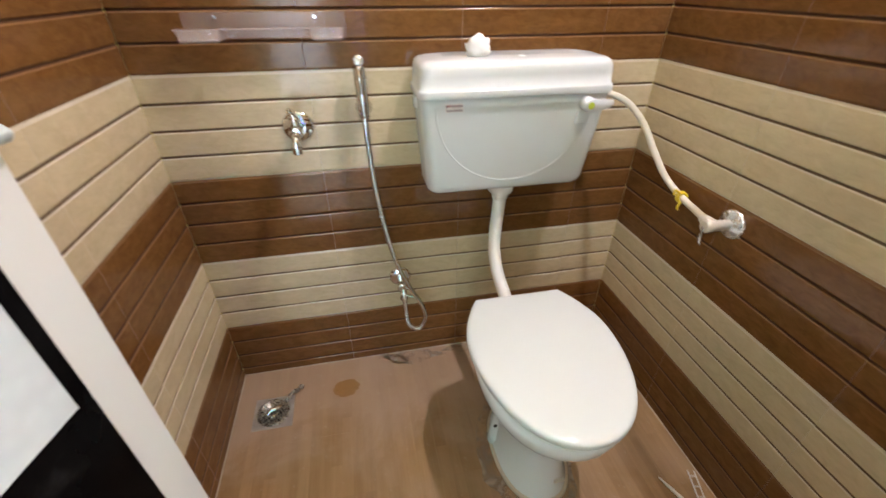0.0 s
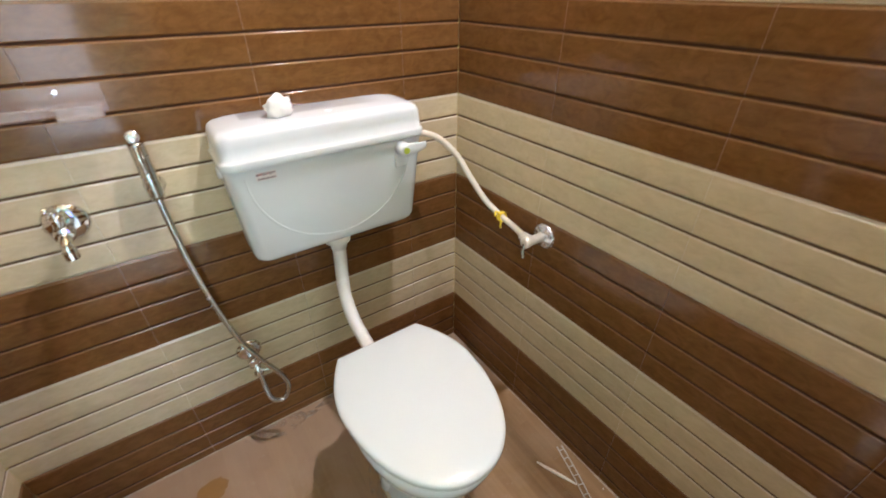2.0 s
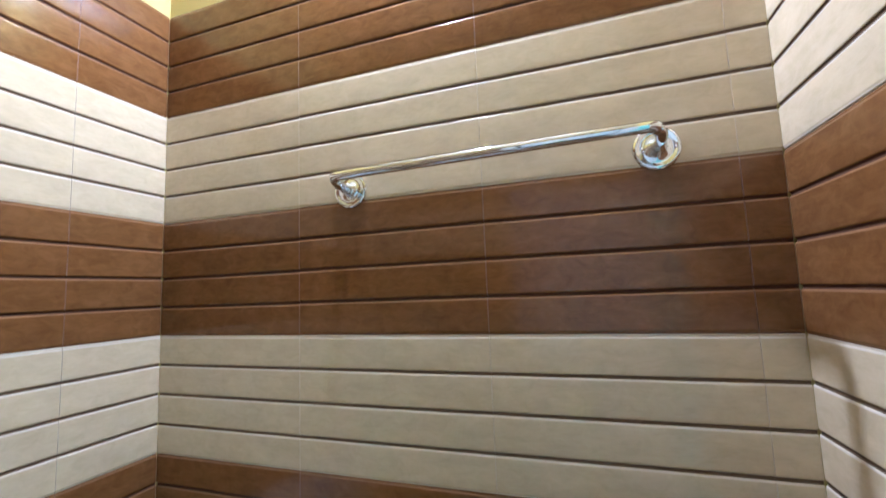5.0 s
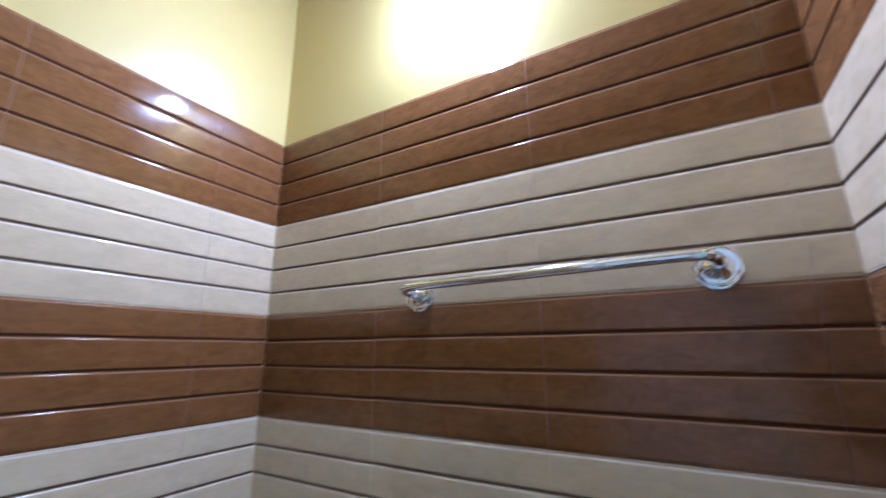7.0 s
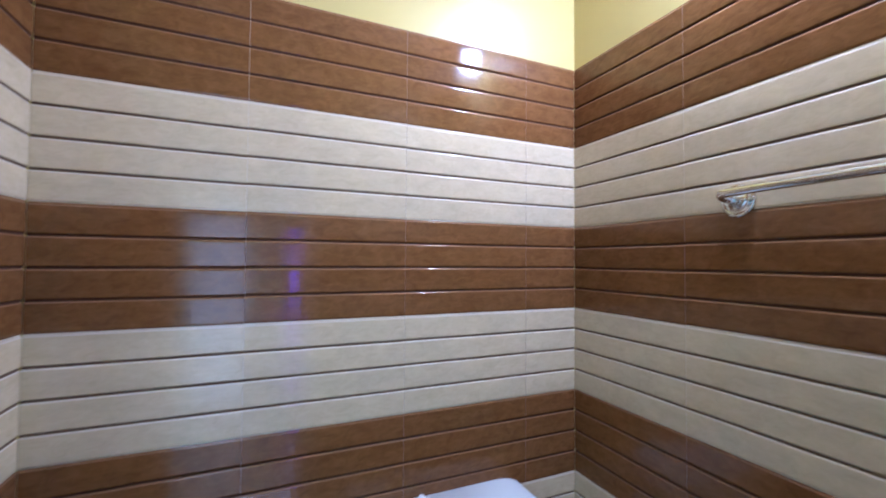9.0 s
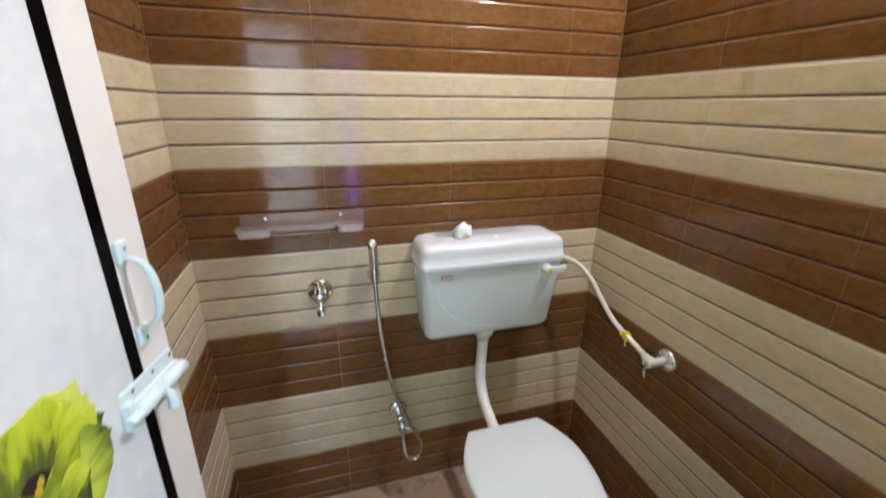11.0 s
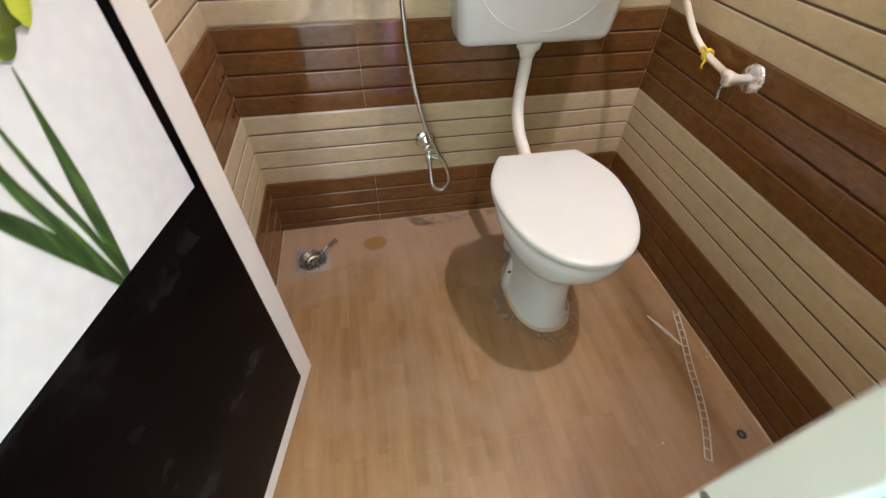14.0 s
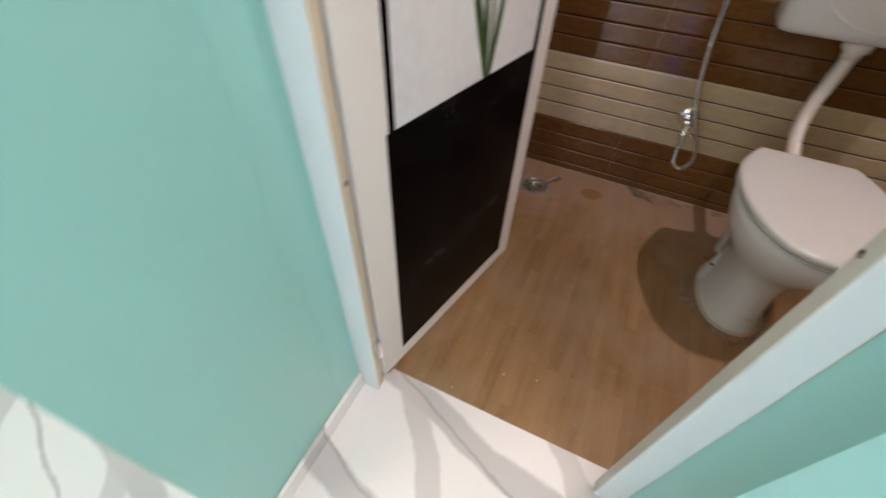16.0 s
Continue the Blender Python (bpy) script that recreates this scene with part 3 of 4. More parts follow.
        part("screw", turned((0.547, -0.006, z + (0.004 if z > 1.15 else -0.004)), (0, -1, 0), [(-0.001, 0.0032), (0.0006, 0.0028)], 10), STEEL, h)
    # slide bolt
    b = part("slide_bolt", boxed(0.484, 0.589, -0.004, 0.001, 1.008, 1.056, 0.0015), FITTING, d, "pale grey slide bolt", local=True)
    part("end_block", boxed(0.481, 0.494, -0.012, 0.0005, 1.003, 1.044, 0.003), FITTING, b)
    for x0, x1 in ((0.495, 0.536), (0.546, 0.594)):
        part("barrel", turned((x0, -0.0115, 1.024), (1, 0, 0), [(0, 0.0080), (0.001, 0.0095), (x1 - x0 - 0.001, 0.0095), (x1 - x0, 0.0080)], 18), FITTING, b, smooth=True)
    part("barrel_foot", boxed(0.496, 0.590, -0.010, -0.003, 1.015, 1.037, 0.003), FITTING, b)
    part("bolt_bar", turned((0.476, -0.0125, 1.023), (1, 0, 0), [(0, 0.004), (0.002, 0.0066), (0.120, 0.0066), (0.123, 0.004)], 14), FITTING, b, smooth=True)
    part("bolt_tail", piped([(0.541, -0.015, 1.021), (0.541, -0.022, 1.012), (0.540, -0.024, 1.002), (0.539, -0.024, 0.995)], lambda t: 0.0048 + 0.0026 * t, 12), FITTING, b, smooth=True)
    for x, z in ((0.503, 1.049), (0.581, 1.049), (0.543, 1.049)):
        part("screw", turned((x, -0.004, z), (0, -1, 0), [(-0.001, 0.003), (0.0006, 0.0026)], 10), STEEL, b)
    for z in (0.15, 1.80):
        hg = part("hinge", boxed(-0.014, 0.0005, 0.002, 0.026, z, z + 0.07, 0.0006), STEEL, d, "steel butt hinge", local=True)
        part("hinge_pin", turned((-0.005, 0.0, z - 0.002), (0, 0, 1), [(0, 0.0045), (0.074, 0.0045)], 12), STEEL, hg)


build_door()

# marble skirting and sill
tagged(part("skirting", boxed(OPEN_L + 0.0012, OPEN_L + 0.011, -1.600, -1.225, 0.002, 0.062, 0.001), MARBLE), "white marble skirting along the teal wall", "skirting", kind="structure")
tagged(part("skirting", boxed(OPEN_R - 0.012, OPEN_R - 0.0015, OUT - 0.012, -1.219, 0.002, 0.062, 0.001), MARBLE), "white marble skirting at the door reveal", "skirting", kind="structure")
tagged(part("skirting", boxed(OPEN_R - 0.012, W + 0.88, OUT - 0.0145, OUT - 0.005, 0.002, 0.062, 0.001), MARBLE), "white marble skirting along the teal wall", "skirting", kind="structure")


# ---- hall beyond, seen in reflections ----
def build_hall_door():
    g = thing("window_1", (0.0, -3.68, 0.0), "glazed white framed balcony door, closed", "glazed door", kind="structure")
    for x0, x1, z0, z1 in ((-0.269, -0.23, 0.003, 2.098), (0.23, 0.269, 0.003, 2.098), (-0.23, 0.23, 2.06, 2.098), (-0.23, 0.23, 0.003, 0.05)):
        part("window_frame", boxed(x0, x1, -3.70, -3.65, z0, z1, 0.003), FRAME_PVC, g)


build_hall_door()
v = thing("led_strip", (0.69, -3.598, 0.2), "vertical violet light strip on the hall wall", "lamp")
part("housing", boxed(0.645, 0.735, -3.6, -3.585, 0.2, 1.95, 0.004), RUBBER_AND_SHADE, v)
part("lens", boxed(0.662, 0.718, -3.5855, -3.58, 0.22, 1.93, 0.002), VIOLET_GLOW, v, "violet glowing lens")
# Unseen fill lights shaped as ceiling panels, added to brighten the hall.
def build_fill_panel(x, y, glow):
    p = thing("hall_fill_light", (x, y, TOP), "unseen square fill light under the hall ceiling, switched on", "lamp", "hall ceiling lights")
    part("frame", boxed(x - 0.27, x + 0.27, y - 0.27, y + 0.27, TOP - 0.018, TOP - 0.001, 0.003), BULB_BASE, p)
    part("diffuser", boxed(x - 0.25, x + 0.25, y - 0.25, y + 0.25, TOP - 0.021, TOP - 0.0185), glow, p, "glowing face of the fill panel")


build_fill_panel(1.35, -2.25, FILL_GLOW)
build_fill_panel(-0.8, -2.6, FILL_GLOW)


# ---- wall lamp ----
def build_lamp():
    l = thing("wall_lamp", (W, -0.592, 2.55), "white bulb in an angled holder on the wall", "lamp")
    ax = Vector((-0.48, 0, -0.88)).normalized()
    part("rose", turned((W + 0.003, -0.592, 2.575), (-1, 0, 0), [(0, 0.032), (0.008, 0.032), (0.016, 0.024)], 20), BULB_BASE, l)
    start = Vector((W - 0.022, -0.592, 2.585))
    part("holder", turned(start, ax, [(0, 0.018), (0.028, 0.019), (0.03, 0.017)], 20), BULB_BASE, l)
    part("bulb_body", turned(start + ax * 0.029, ax, [(0, 0.013), (0.012, 0.02), (0.03, 0.0285), (0.0312, 0.0285)], 24), BULB_BASE, l, "white bulb neck")
    c = start + ax * 0.062
    part("bulb_dome", turned(c, ax, [(-0.001, 0.0285), (0.003, 0.029), (0.008, 0.0265), (0.012, 0.020), (0.0145, 0.012), (0.0155, 0.004)], 24), BULB_GLOW, l, "glowing white dome", smooth=True)


build_lamp()


# ---- water closet ----
CX = 0.856


def seat_ring(z, grow=0.0, n=56, cy=-0.42, front=0.282, back=-0.253, hw=0.1795, corner=0.119):
    """Outline of seat and lid: straight at the back, an oval towards the front."""
    pts = []
    half = n // 2
    for i in range(half + 1):                     # right side from the back corner round the front
        t = i / half
        if t < 0.36:
            s = t / 0.36
            y = back + (cy - back) * s
            w = corner + (hw - corner) * math.sin(s * math.pi / 2) ** 0.9
        else:
            a = (t - 0.36) / 0.64 * math.pi / 2
            y, w = cy - front * math.sin(a), hw * math.cos(a) ** 0.92 if a < math.pi / 2 - 1e-6 else 0.0
        pts.append((w, y))
    ring = [(CX + w, y) for w, y in pts] + [(CX - w, y) for w, y in pts[-2::-1]]
    c = Vector((CX, -0.45))
    out = []
    for x, y in ring:
        d = Vector((x, y)) - c
        d = d * (1 + grow / max(d.length, 1e-5))
        out.append((c.x + d.x, c.y + d.y, z))
    return out


def oval(z, w, yf, yb, n=40, p=2.3):
    cy, ry = (yf + yb) / 2, (yb - yf) / 2
    out = []
    for i in range(n):
        a = 2 * math.pi * i / n
        c, s = math.cos(a), math.sin(a)
        out.append((CX + w * math.copysign(abs(c) ** (2 / p), c), cy + ry * math.copysign(abs(s) ** (2 / p), s), z))
    return out


def build_toilet():
    t = thing("toilet", (CX, -0.45, 0.0), "white ceramic toilet pan with closed white lid on the tiled floor", "toilet")
    rings = [oval(0.0, 0.096, -0.598, -0.285), oval(0.012, 0.094, -0.596, -0.285), oval(0.03, 0.087, -0.590, -0.285), oval(0.08, 0.080, -0.580, -0.28), oval(0.14, 0.078, -0.572, -0.27),
             oval(0.185, 0.086, -0.574, -0.26), oval(0.22, 0.103, -0.59, -0.25, p=2.2), oval(0.26, 0.128, -0.625, -0.24, p=2.15), oval(0.30, 0.149, -0.66, -0.235, p=2.1), oval(0.335, 0.162, -0.682, -0.23, p=2.1),
             oval(0.365, 0.168, -0.69, -0.225, p=2.1), oval(0.386, 0.168, -0.69, -0.225, p=2.1), oval(0.392, 0.163, -0.684, -0.23, p=2.1)]
    part("pan", loft(bmesh.new(), rings), CERAMIC, t, smooth=True)
    part("trap", piped([(CX, -0.30, 0.20), (CX, -0.25, 0.19), (CX, -0.225, 0.13), (CX, -0.225, 0.05), (CX, -0.225, 0.0)], 0.045, 20), CERAMIC, t, smooth=True)
    part("inlet_horn", turned((CX - 0.020, -0.262, 0.352), (0, 0.80, 0.35), [(0, 0.032), (0.04, 0.029), (0.045, 0.024)], 20), CERAMIC, t, smooth=True)
    for s in (-1, 1):
        part("fixing_lug", turned((CX + s * 0.070, -0.40, 0.0), (s * -0.08, 0.1, 1), [(0, 0.034), (0.03, 0.031), (0.075, 0.026), (0.115, 0.020), (0.135, 0.010), (0.14, 0.004)], 20), CERAMIC, t, smooth=True)
    seat = part("seat_ring", loft(bmesh.new(), [seat_ring(0.3925, -0.012), seat_ring(0.3940, -0.005), seat_ring(0.3965, -0.003), seat_ring(0.3990, -0.004), seat_ring(0.4002, -0.010)]), SEAT_PLASTIC, t)
    crease(seat, 50)
    # dark ring put where only shade shows between seat and lid
    part("lid_gap_shade", loft(bmesh.new(), [seat_ring(0.3998, -0.024), seat_ring(0.4052, -0.024)]), RUBBER_AND_SHADE, t, "dark ring standing in for the shaded gap under the lid")
    dome = [(0.4255 + 0.0075 * (1 - (1 - k / 9) ** 2), -0.011 - 0.150 * (k / 9)) for k in range(10)]
    lid = part("lid", loft(bmesh.new(), [seat_ring(0.4045, -0.020), seat_ring(0.4046, -0.004), seat_ring(0.4058, -0.001), seat_ring(0.409, 0.0), seat_ring(0.4175, 0.0), seat_ring(0.4215, -0.0018), seat_ring(0.4240, -0.0055)] + [seat_ring(z, g) for z, g in dome]), SEAT_PLASTIC, t, "glossy white lid, closed")
    crease(lid, 50)
    # dark discs stand in for the shade inside the fixing holes
    for s in (-1, 1):
        part("bolt_hole_disc", turned((CX + s * 0.090, -0.412, 0.080), (s, -0.35, 0.12), [(-0.006, 0.0038), (0.0018, 0.0038)], 12), RUBBER_AND_SHADE, t, "dark disc standing in for a shaded fixing hole")
    bm = bmesh.new()
    for i in range(5):
        box(bm, CX + 0.016 + i * 0.0062, CX + 0.0205 + i * 0.0062, -0.5866, -0.578, 0.060, 0.066)
    part("maker_mark", bm, LIMESTAINED, t, "faint grey printed mark")
    part("cement_bead", loft(bmesh.new(), [oval(0.0, 0.103, -0.606, -0.28), oval(0.006, 0.099, -0.601, -0.282), oval(0.008, 0.094, -0.597, -0.285)]), GROUT, t, "rough white cement bead", smooth=True)


build_toilet()


# ---- cistern ----
def slab_ring(z, hw, y0, y1, r, n=6):
    """A rounded rectangle, y0 the front."""
    out = []
    for cx, cy, a0 in ((CX + hw - r, y1 - r, 0), (CX - hw + r, y1 - r, 90), (CX - hw + r, y0 + r, 180), (CX + hw - r, y0 + r, 270)):
        for i in range(n + 1):
            a = radians(a0 + 90 * i / n)
            out.append((cx - 0.005 + r * math.cos(a), cy + r * math.sin(a), z))
    return out


def tank_front(z):
    return -0.121 - 0.026 * (z - 0.69) / 0.24


def build_cistern():
    c = thing("cistern", (CX, -0.08, 0.68), "white plastic low-level flush cistern on the striped tiles", "cistern")
    def hw(z):
        return 0.2145 + 0.0195 * (z - 0.68) / 0.25
    zs = [0.672, 0.674, 0.679, 0.688, 0.70, 0.80, 0.90, 0.93]
    inset = [0.035, 0.022, 0.010, 0.003, 0, 0, 0, 0]
    part("body", loft(bmesh.new(), [slab_ring(z, hw(z) - i, tank_front(z) + i, -0.001, 0.024) for z, i in zip(zs, inset)]), TANK_PLASTIC, c, smooth=True)
    lid = [(0.923, 0.006), (0.9234, 0.0012), (0.927, 0.0), (0.939, 0.0), (0.9415, 0.0010), (0.9430, 0.0042), (0.97, 0.0055), (0.984, 0.007), (0.993, 0.011), (0.998, 0.019), (1.0, 0.04), (1.001, 0.07)]
    part("lid", loft(bmesh.new(), [slab_ring(z, 0.2385 - i, -0.1535 + i, -0.001, 0.026 if i < 0.03 else 0.02) for z, i in lid]), TANK_PLASTIC, c, "white lid with rounded edges", smooth=True)
    pts = []
    for i in range(25):
        a = math.pi * (1 + i / 24)
        z = 0.905 + 0.197 * math.sin(a)
        pts.append((CX - 0.006 + 0.197 * math.cos(a), tank_front(z) + 0.0016, z))
    part("front_ridge", piped(pts, 0.0026, 10, 1), TANK_PLASTIC, c, "raised arc on the front", smooth=True)
    paddle = [[(x - 0.010, yy + v * dep, 0.9005 + u * tall) for u, v in ((-1, -0.6), (-0.6, -1), (0.6, -1), (1, -0.6), (1, 0.6), (0.6, 1), (-0.6, 1), (-1, 0.6))]
              for x, yy, tall, dep in ((1.022, -0.166, 0.0125, 0.006), (1.036, -0.168, 0.0135, 0.006), (1.056, -0.168, 0.0125, 0.005), (1.078, -0.164, 0.0105, 0.004), (1.093, -0.158, 0.0085, 0.0035), (1.097, -0.156, 0.005, 0.002))]
    lev = part("lever", loft(bmesh.new(), paddle), TANK_PLASTIC, c)
    crease(lev, 60)
    part("lever_boss", turned((1.020, -0.140, 0.900), (0, -1, 0), [(0, 0.018), (0.02, 0.017), (0.031, 0.0145), (0.033, 0.012)], 20), TANK_PLASTIC, lev, smooth=True)
    part("lever_dot", turned((1.020, -0.1735, 0.900), (0, -1, 0), [(0, 0.0085), (0.0012, 0.008)], 16), LIME_DOT, lev, "lime green dot")
    part("lever_plate", boxed(1.002, 1.038, -0.146, -0.136, 0.850, 0.912, 0.004), TANK_PLASTIC, c)
    part("side_cap", turned((0.632, -0.075, 0.905), (-1, 0, 0), [(0, 0.016), (0.012, 0.015), (0.020, 0.012)], 18), TANK_PLASTIC, c, smooth=True)
    part("inlet_nut", turned((1.082, -0.075, 0.900), (1, 0, 0), [(0, 0.011), (0.016, 0.011), (0.022, 0.008)], 6), LIMESTAINED, c, "grey inlet nut")
    part("lid_plug", turned((CX + 0.012, -0.09, 1.0004), (0, 0, 1), [(0, 0.009), (0.001, 0.008)], 16), FITTING, c, "small grey plug")
    s = part("sticker", boxed(0.674, 0.716, tank_front(0.904) - 0.0012, tank_front(0.904) + 0.003, 0.894, 0.912), TAG_WHITE, c, "small sticker with unreadable grey and red print")
    yb = tank_front(0.904) - 0.0018
    for i in range(9):
        part("print_bar", boxed(0.6755 + i * 0.0044, 0.6786 + i * 0.0044, yb, yb + 0.001, 0.9045 + 0.001 * (i % 3), 0.9105), TAG_RED if i in (1, 2, 5) else TAG_GREY, s)
        if i < 8:
            part("print_bar", boxed(0.677 + i * 0.0047, 0.6805 + i * 0.0047, yb, yb + 0.001, 0.8958, 0.9005 - 0.0008 * (i % 2)), TAG_GREY, s)


build_cistern()


def build_flush_pipe():
    p = thing("flush_pipe", (0.846, -0.075, 0.40), "off-white plastic flush pipe from cistern to pan", "pipe")
    part("pipe", piped([(0.848, -0.072, 0.672), (0.847, -0.072, 0.60), (0.843, -0.074, 0.535), (0.838, -0.090, 0.475), (0.835, -0.135, 0.428), (0.835, -0.19, 0.402), (0.836, -0.245, 0.383)], 0.0185, 18), PIPE_PLASTIC, p, smooth=True)
    part("coupling_nut", turned((0.848, -0.072, 0.676), (0, 0, -1), [(0, 0.034), (0.006, 0.036), (0.022, 0.033), (0.03, 0.024), (0.045, 0.021)], 24), PIPE_PLASTIC, p, smooth=True)


build_flush_pipe()


def crumple(name, at, size, seed):
    rng = random.Random(seed)
    bm = bmesh.new()
    bmesh.ops.create_icosphere(bm, subdivisions=3, radius=1.0)
    for vert in bm.verts:
        n = noise.noise(vert.co * 2.1 + Vector((seed, 0, 0))) * 0.30 + noise.noise(vert.co * 4.0) * 0.16 + rng.uniform(-0.02, 0.02)
        vert.co = vert.co * (0.85 + n)
        vert.co = Vector((vert.co.x * size[0], vert.co.y * size[1], max(vert.co.z, -0.55) * size[2])) + Vector(at)
    return tagged(part(name, bm, PAPER, smooth=True), "crumpled white tissue on the cistern lid", "tissue")


crumple("tissue", (0.765, -0.075, 1.0175), (0.032, 0.026, 0.031), 4)


# ---- angle stop and supply hose ----
def build_stop():
    s = thing("stop_valve", (W, -0.40, 0.675), "lime-stained chrome angle stop valve on the tiled wall", "valve")
    part("flange", turned((W, -0.40, 0.675), (-1, 0, 0), [(-0.002, 0.035), (0.003, 0.035), (0.007, 0.031), (0.009, 0.022), (0.013, 0.016)], 28), PALE_CHROME, s, "chrome wall flange", smooth=True)
    part("body", turned((W - 0.008, -0.40, 0.675), (-1, 0.05, 0), [(0, 0.0125), (0.045, 0.0125), (0.05, 0.015), (0.064, 0.015), (0.066, 0.011)], 18), LIMESTAINED, s, smooth=True)
    part("outlet", turned((W - 0.045, -0.398, 0.676), (-0.25, 0.9, 0.08), [(0, 0.012), (0.03, 0.0115), (0.036, 0.009)], 14), LIMESTAINED, s, smooth=True)
    part("spindle", piped([(W - 0.068, -0.397, 0.676), (W - 0.074, -0.398, 0.655), (W - 0.073, -0.402, 0.632)], lambda t: 0.006 - 0.002 * t, 10), STEEL, s, "small steel lever", smooth=True)


build_stop()

HOSE = [(1.094, -0.075, 0.900), (1.128, -0.078, 0.901), (1.172, -0.094, 0.880), (1.212, -0.122, 0.832), (1.238, -0.152, 0.772), (1.260, -0.198, 0.712), (1.274, -0.255, 0.680), (1.268, -0.315, 0.674), (1.252, -0.368, 0.677)]
h = thing("supply_hose", (1.2, -0.2, 0.7), "off-white plastic water hose tied with yellow twist", "hose")
part("hose", piped(HOSE, 0.0083, 14), HOSE_PLASTIC, h, smooth=True)
bm = bmesh.new()
for k in range(3):
    tube(bm, [(1.274 + 0.0125 * math.cos(a), -0.262 + k * 0.004 + 0.002 * math.sin(a), 0.679 + 0.0125 * math.sin(a)) for a in (2 * math.pi * j / 14 for j in range(15))], 0.0032, 6, 1)
tube(bm, [(1.265, -0.262, 0.688), (1.250, -0.258, 0.702), (1.244, -0.262, 0.690)], 0.003, 6, 4)
tube(bm, [(1.269, -0.264, 0.672), (1.258, -0.272, 0.658), (1.265, -0.268, 0.650)], 0.003, 6, 4)
part("tie", bm, YELLOW_TIE, h, "yellow twisted tie", smooth=True)


# ---- bib tap ----
def build_tap():
    t = thing("bib_tap", (0.331, 0.0, 0.842), "chrome bib tap with wall flange on cream tiles", "tap")
    part("flange", turned((0.331, 0.0, 0.842), (0, -1, 0), [(-0.002, 0.039), (0.003, 0.039), (0.009, 0.032), (0.012, 0.016)], 30), CHROME, t, smooth=True)
    part("body", turned((0.331, -0.010, 0.842), (0, -1, 0), [(0, 0.013), (0.03, 0.013), (0.034, 0.017), (0.056, 0.017), (0.058, 0.012)], 20), CHROME, t, smooth=True)
    part("spout", piped([(0.331, -0.050, 0.840), (0.331, -0.072, 0.837), (0.331, -0.086, 0.828), (0.331, -0.089, 0.816)], 0.0105, 16), CHROME, t, smooth=True)
    part("aerator", turned((0.331, -0.089, 0.818), (0, 0, -1), [(0, 0.0125), (0.014, 0.0125), (0.016, 0.01)], 18), CHROME, t)
    knob = part("spindle", turned((0.331, -0.056, 0.852), (0, 0, 1), [(0, 0.012), (0.012, 0.011), (0.02, 0.013), (0.028, 0.012)], 16), CHROME, t, smooth=True)
    part("handle", piped([(0.331, -0.054, 0.878), (0.330, -0.060, 0.890), (0.328, -0.074, 0.898), (0.327, -0.086, 0.900)], lambda u: 0.0085 - 0.0025 * u, 12), CHROME, knob, smooth=True)


build_tap()


# ---- health faucet ----
def build_faucet():
    f = thing("health_faucet", (0.495, 0.0, 0.88), "chrome hand spray on a wall hook with metal hose", "hand spray")
    part("hook", turned((0.496, 0.0, 0.882), (0, -1, 0), [(-0.001, 0.021), (0.004, 0.021), (0.008, 0.014), (0.028, 0.012), (0.03, 0.009)], 22), CHROME, f, smooth=True)
    part("hook_cup", turned((0.494, -0.040, 0.893), (0.02, 0.12, -1), [(0, 0.0155), (0.03, 0.0145), (0.032, 0.011)], 18), CHROME, f, smooth=True)
    grip = part("handle", piped([(0.495, -0.044, 0.868), (0.4945, -0.042, 0.90), (0.4935, -0.039, 0.945), (0.493, -0.037, 0.982)], lambda u: 0.0105 + 0.0038 * min(1.0, 3 * u), 18), STEEL, f, "satin steel grip", smooth=True)
    for z, yy, r in ((0.905, -0.0418, 0.0148), (0.952, -0.0388, 0.0150)):
        part("collar", turned((0.4940, yy, z), (0, 0.05, 1), [(0, r - 0.001), (0.001, r), (0.004, r), (0.005, r - 0.001)], 20), CHROME, grip, smooth=True)
    part("spray_head", turned((0.4928, -0.030, 0.990), (0, -0.9, 0.35), [(0, 0.008), (0.004, 0.0120), (0.014, 0.0125), (0.016, 0.0115), (0.017, 0.006)], 20), PALE_CHROME, f, "pale spray head", smooth=True)
    part("trigger", piped([(0.491, -0.052, 0.975), (0.492, -0.060, 0.955), (0.493, -0.056, 0.925)], 0.005, 10), CHROME, f, smooth=True)
    part("hose", piped([(0.495, -0.044, 0.868), (0.496, -0.048, 0.82), (0.503, -0.050, 0.70), (0.520, -0.055, 0.56), (0.546, -0.066, 0.44), (0.580, -0.078, 0.352), (0.614, -0.088, 0.285), (0.622, -0.094, 0.235), (0.600, -0.096, 0.197), (0.570, -0.090, 0.212), (0.563, -0.072, 0.262), (0.562, -0.062, 0.312)], 0.0072, 12, 12), STEEL, f, "coiled metal hose", smooth=True)


build_faucet()


def build_angle_valve():
    s = thing("angle_valve", (0.559, 0.0, 0.342), "chrome angle valve feeding the hand spray hose", "valve")
    part("flange", turned((0.557, 0.0, 0.345), (0, -1, 0), [(-0.002, 0.035), (0.003, 0.035), (0.009, 0.027), (0.011, 0.014)], 28), CHROME, s, smooth=True)
    part("body", turned((0.559, -0.008, 0.345), (0, -1, 0), [(0, 0.0125), (0.034, 0.0125), (0.038, 0.016), (0.058, 0.016), (0.06, 0.012)], 18), CHROME, s, smooth=True)
    part("outlet", turned((0.561, -0.058, 0.342), (0, 0, -1), [(0, 0.011), (0.03, 0.011), (0.034, 0.013), (0.044, 0.013)], 16), CHROME, s, smooth=True)
    part("lever", piped([(0.563, -0.064, 0.318), (0.580, -0.072, 0.314), (0.602, -0.078, 0.313)], 0.0045, 10), CHROME, s, smooth=True)


build_angle_valve()


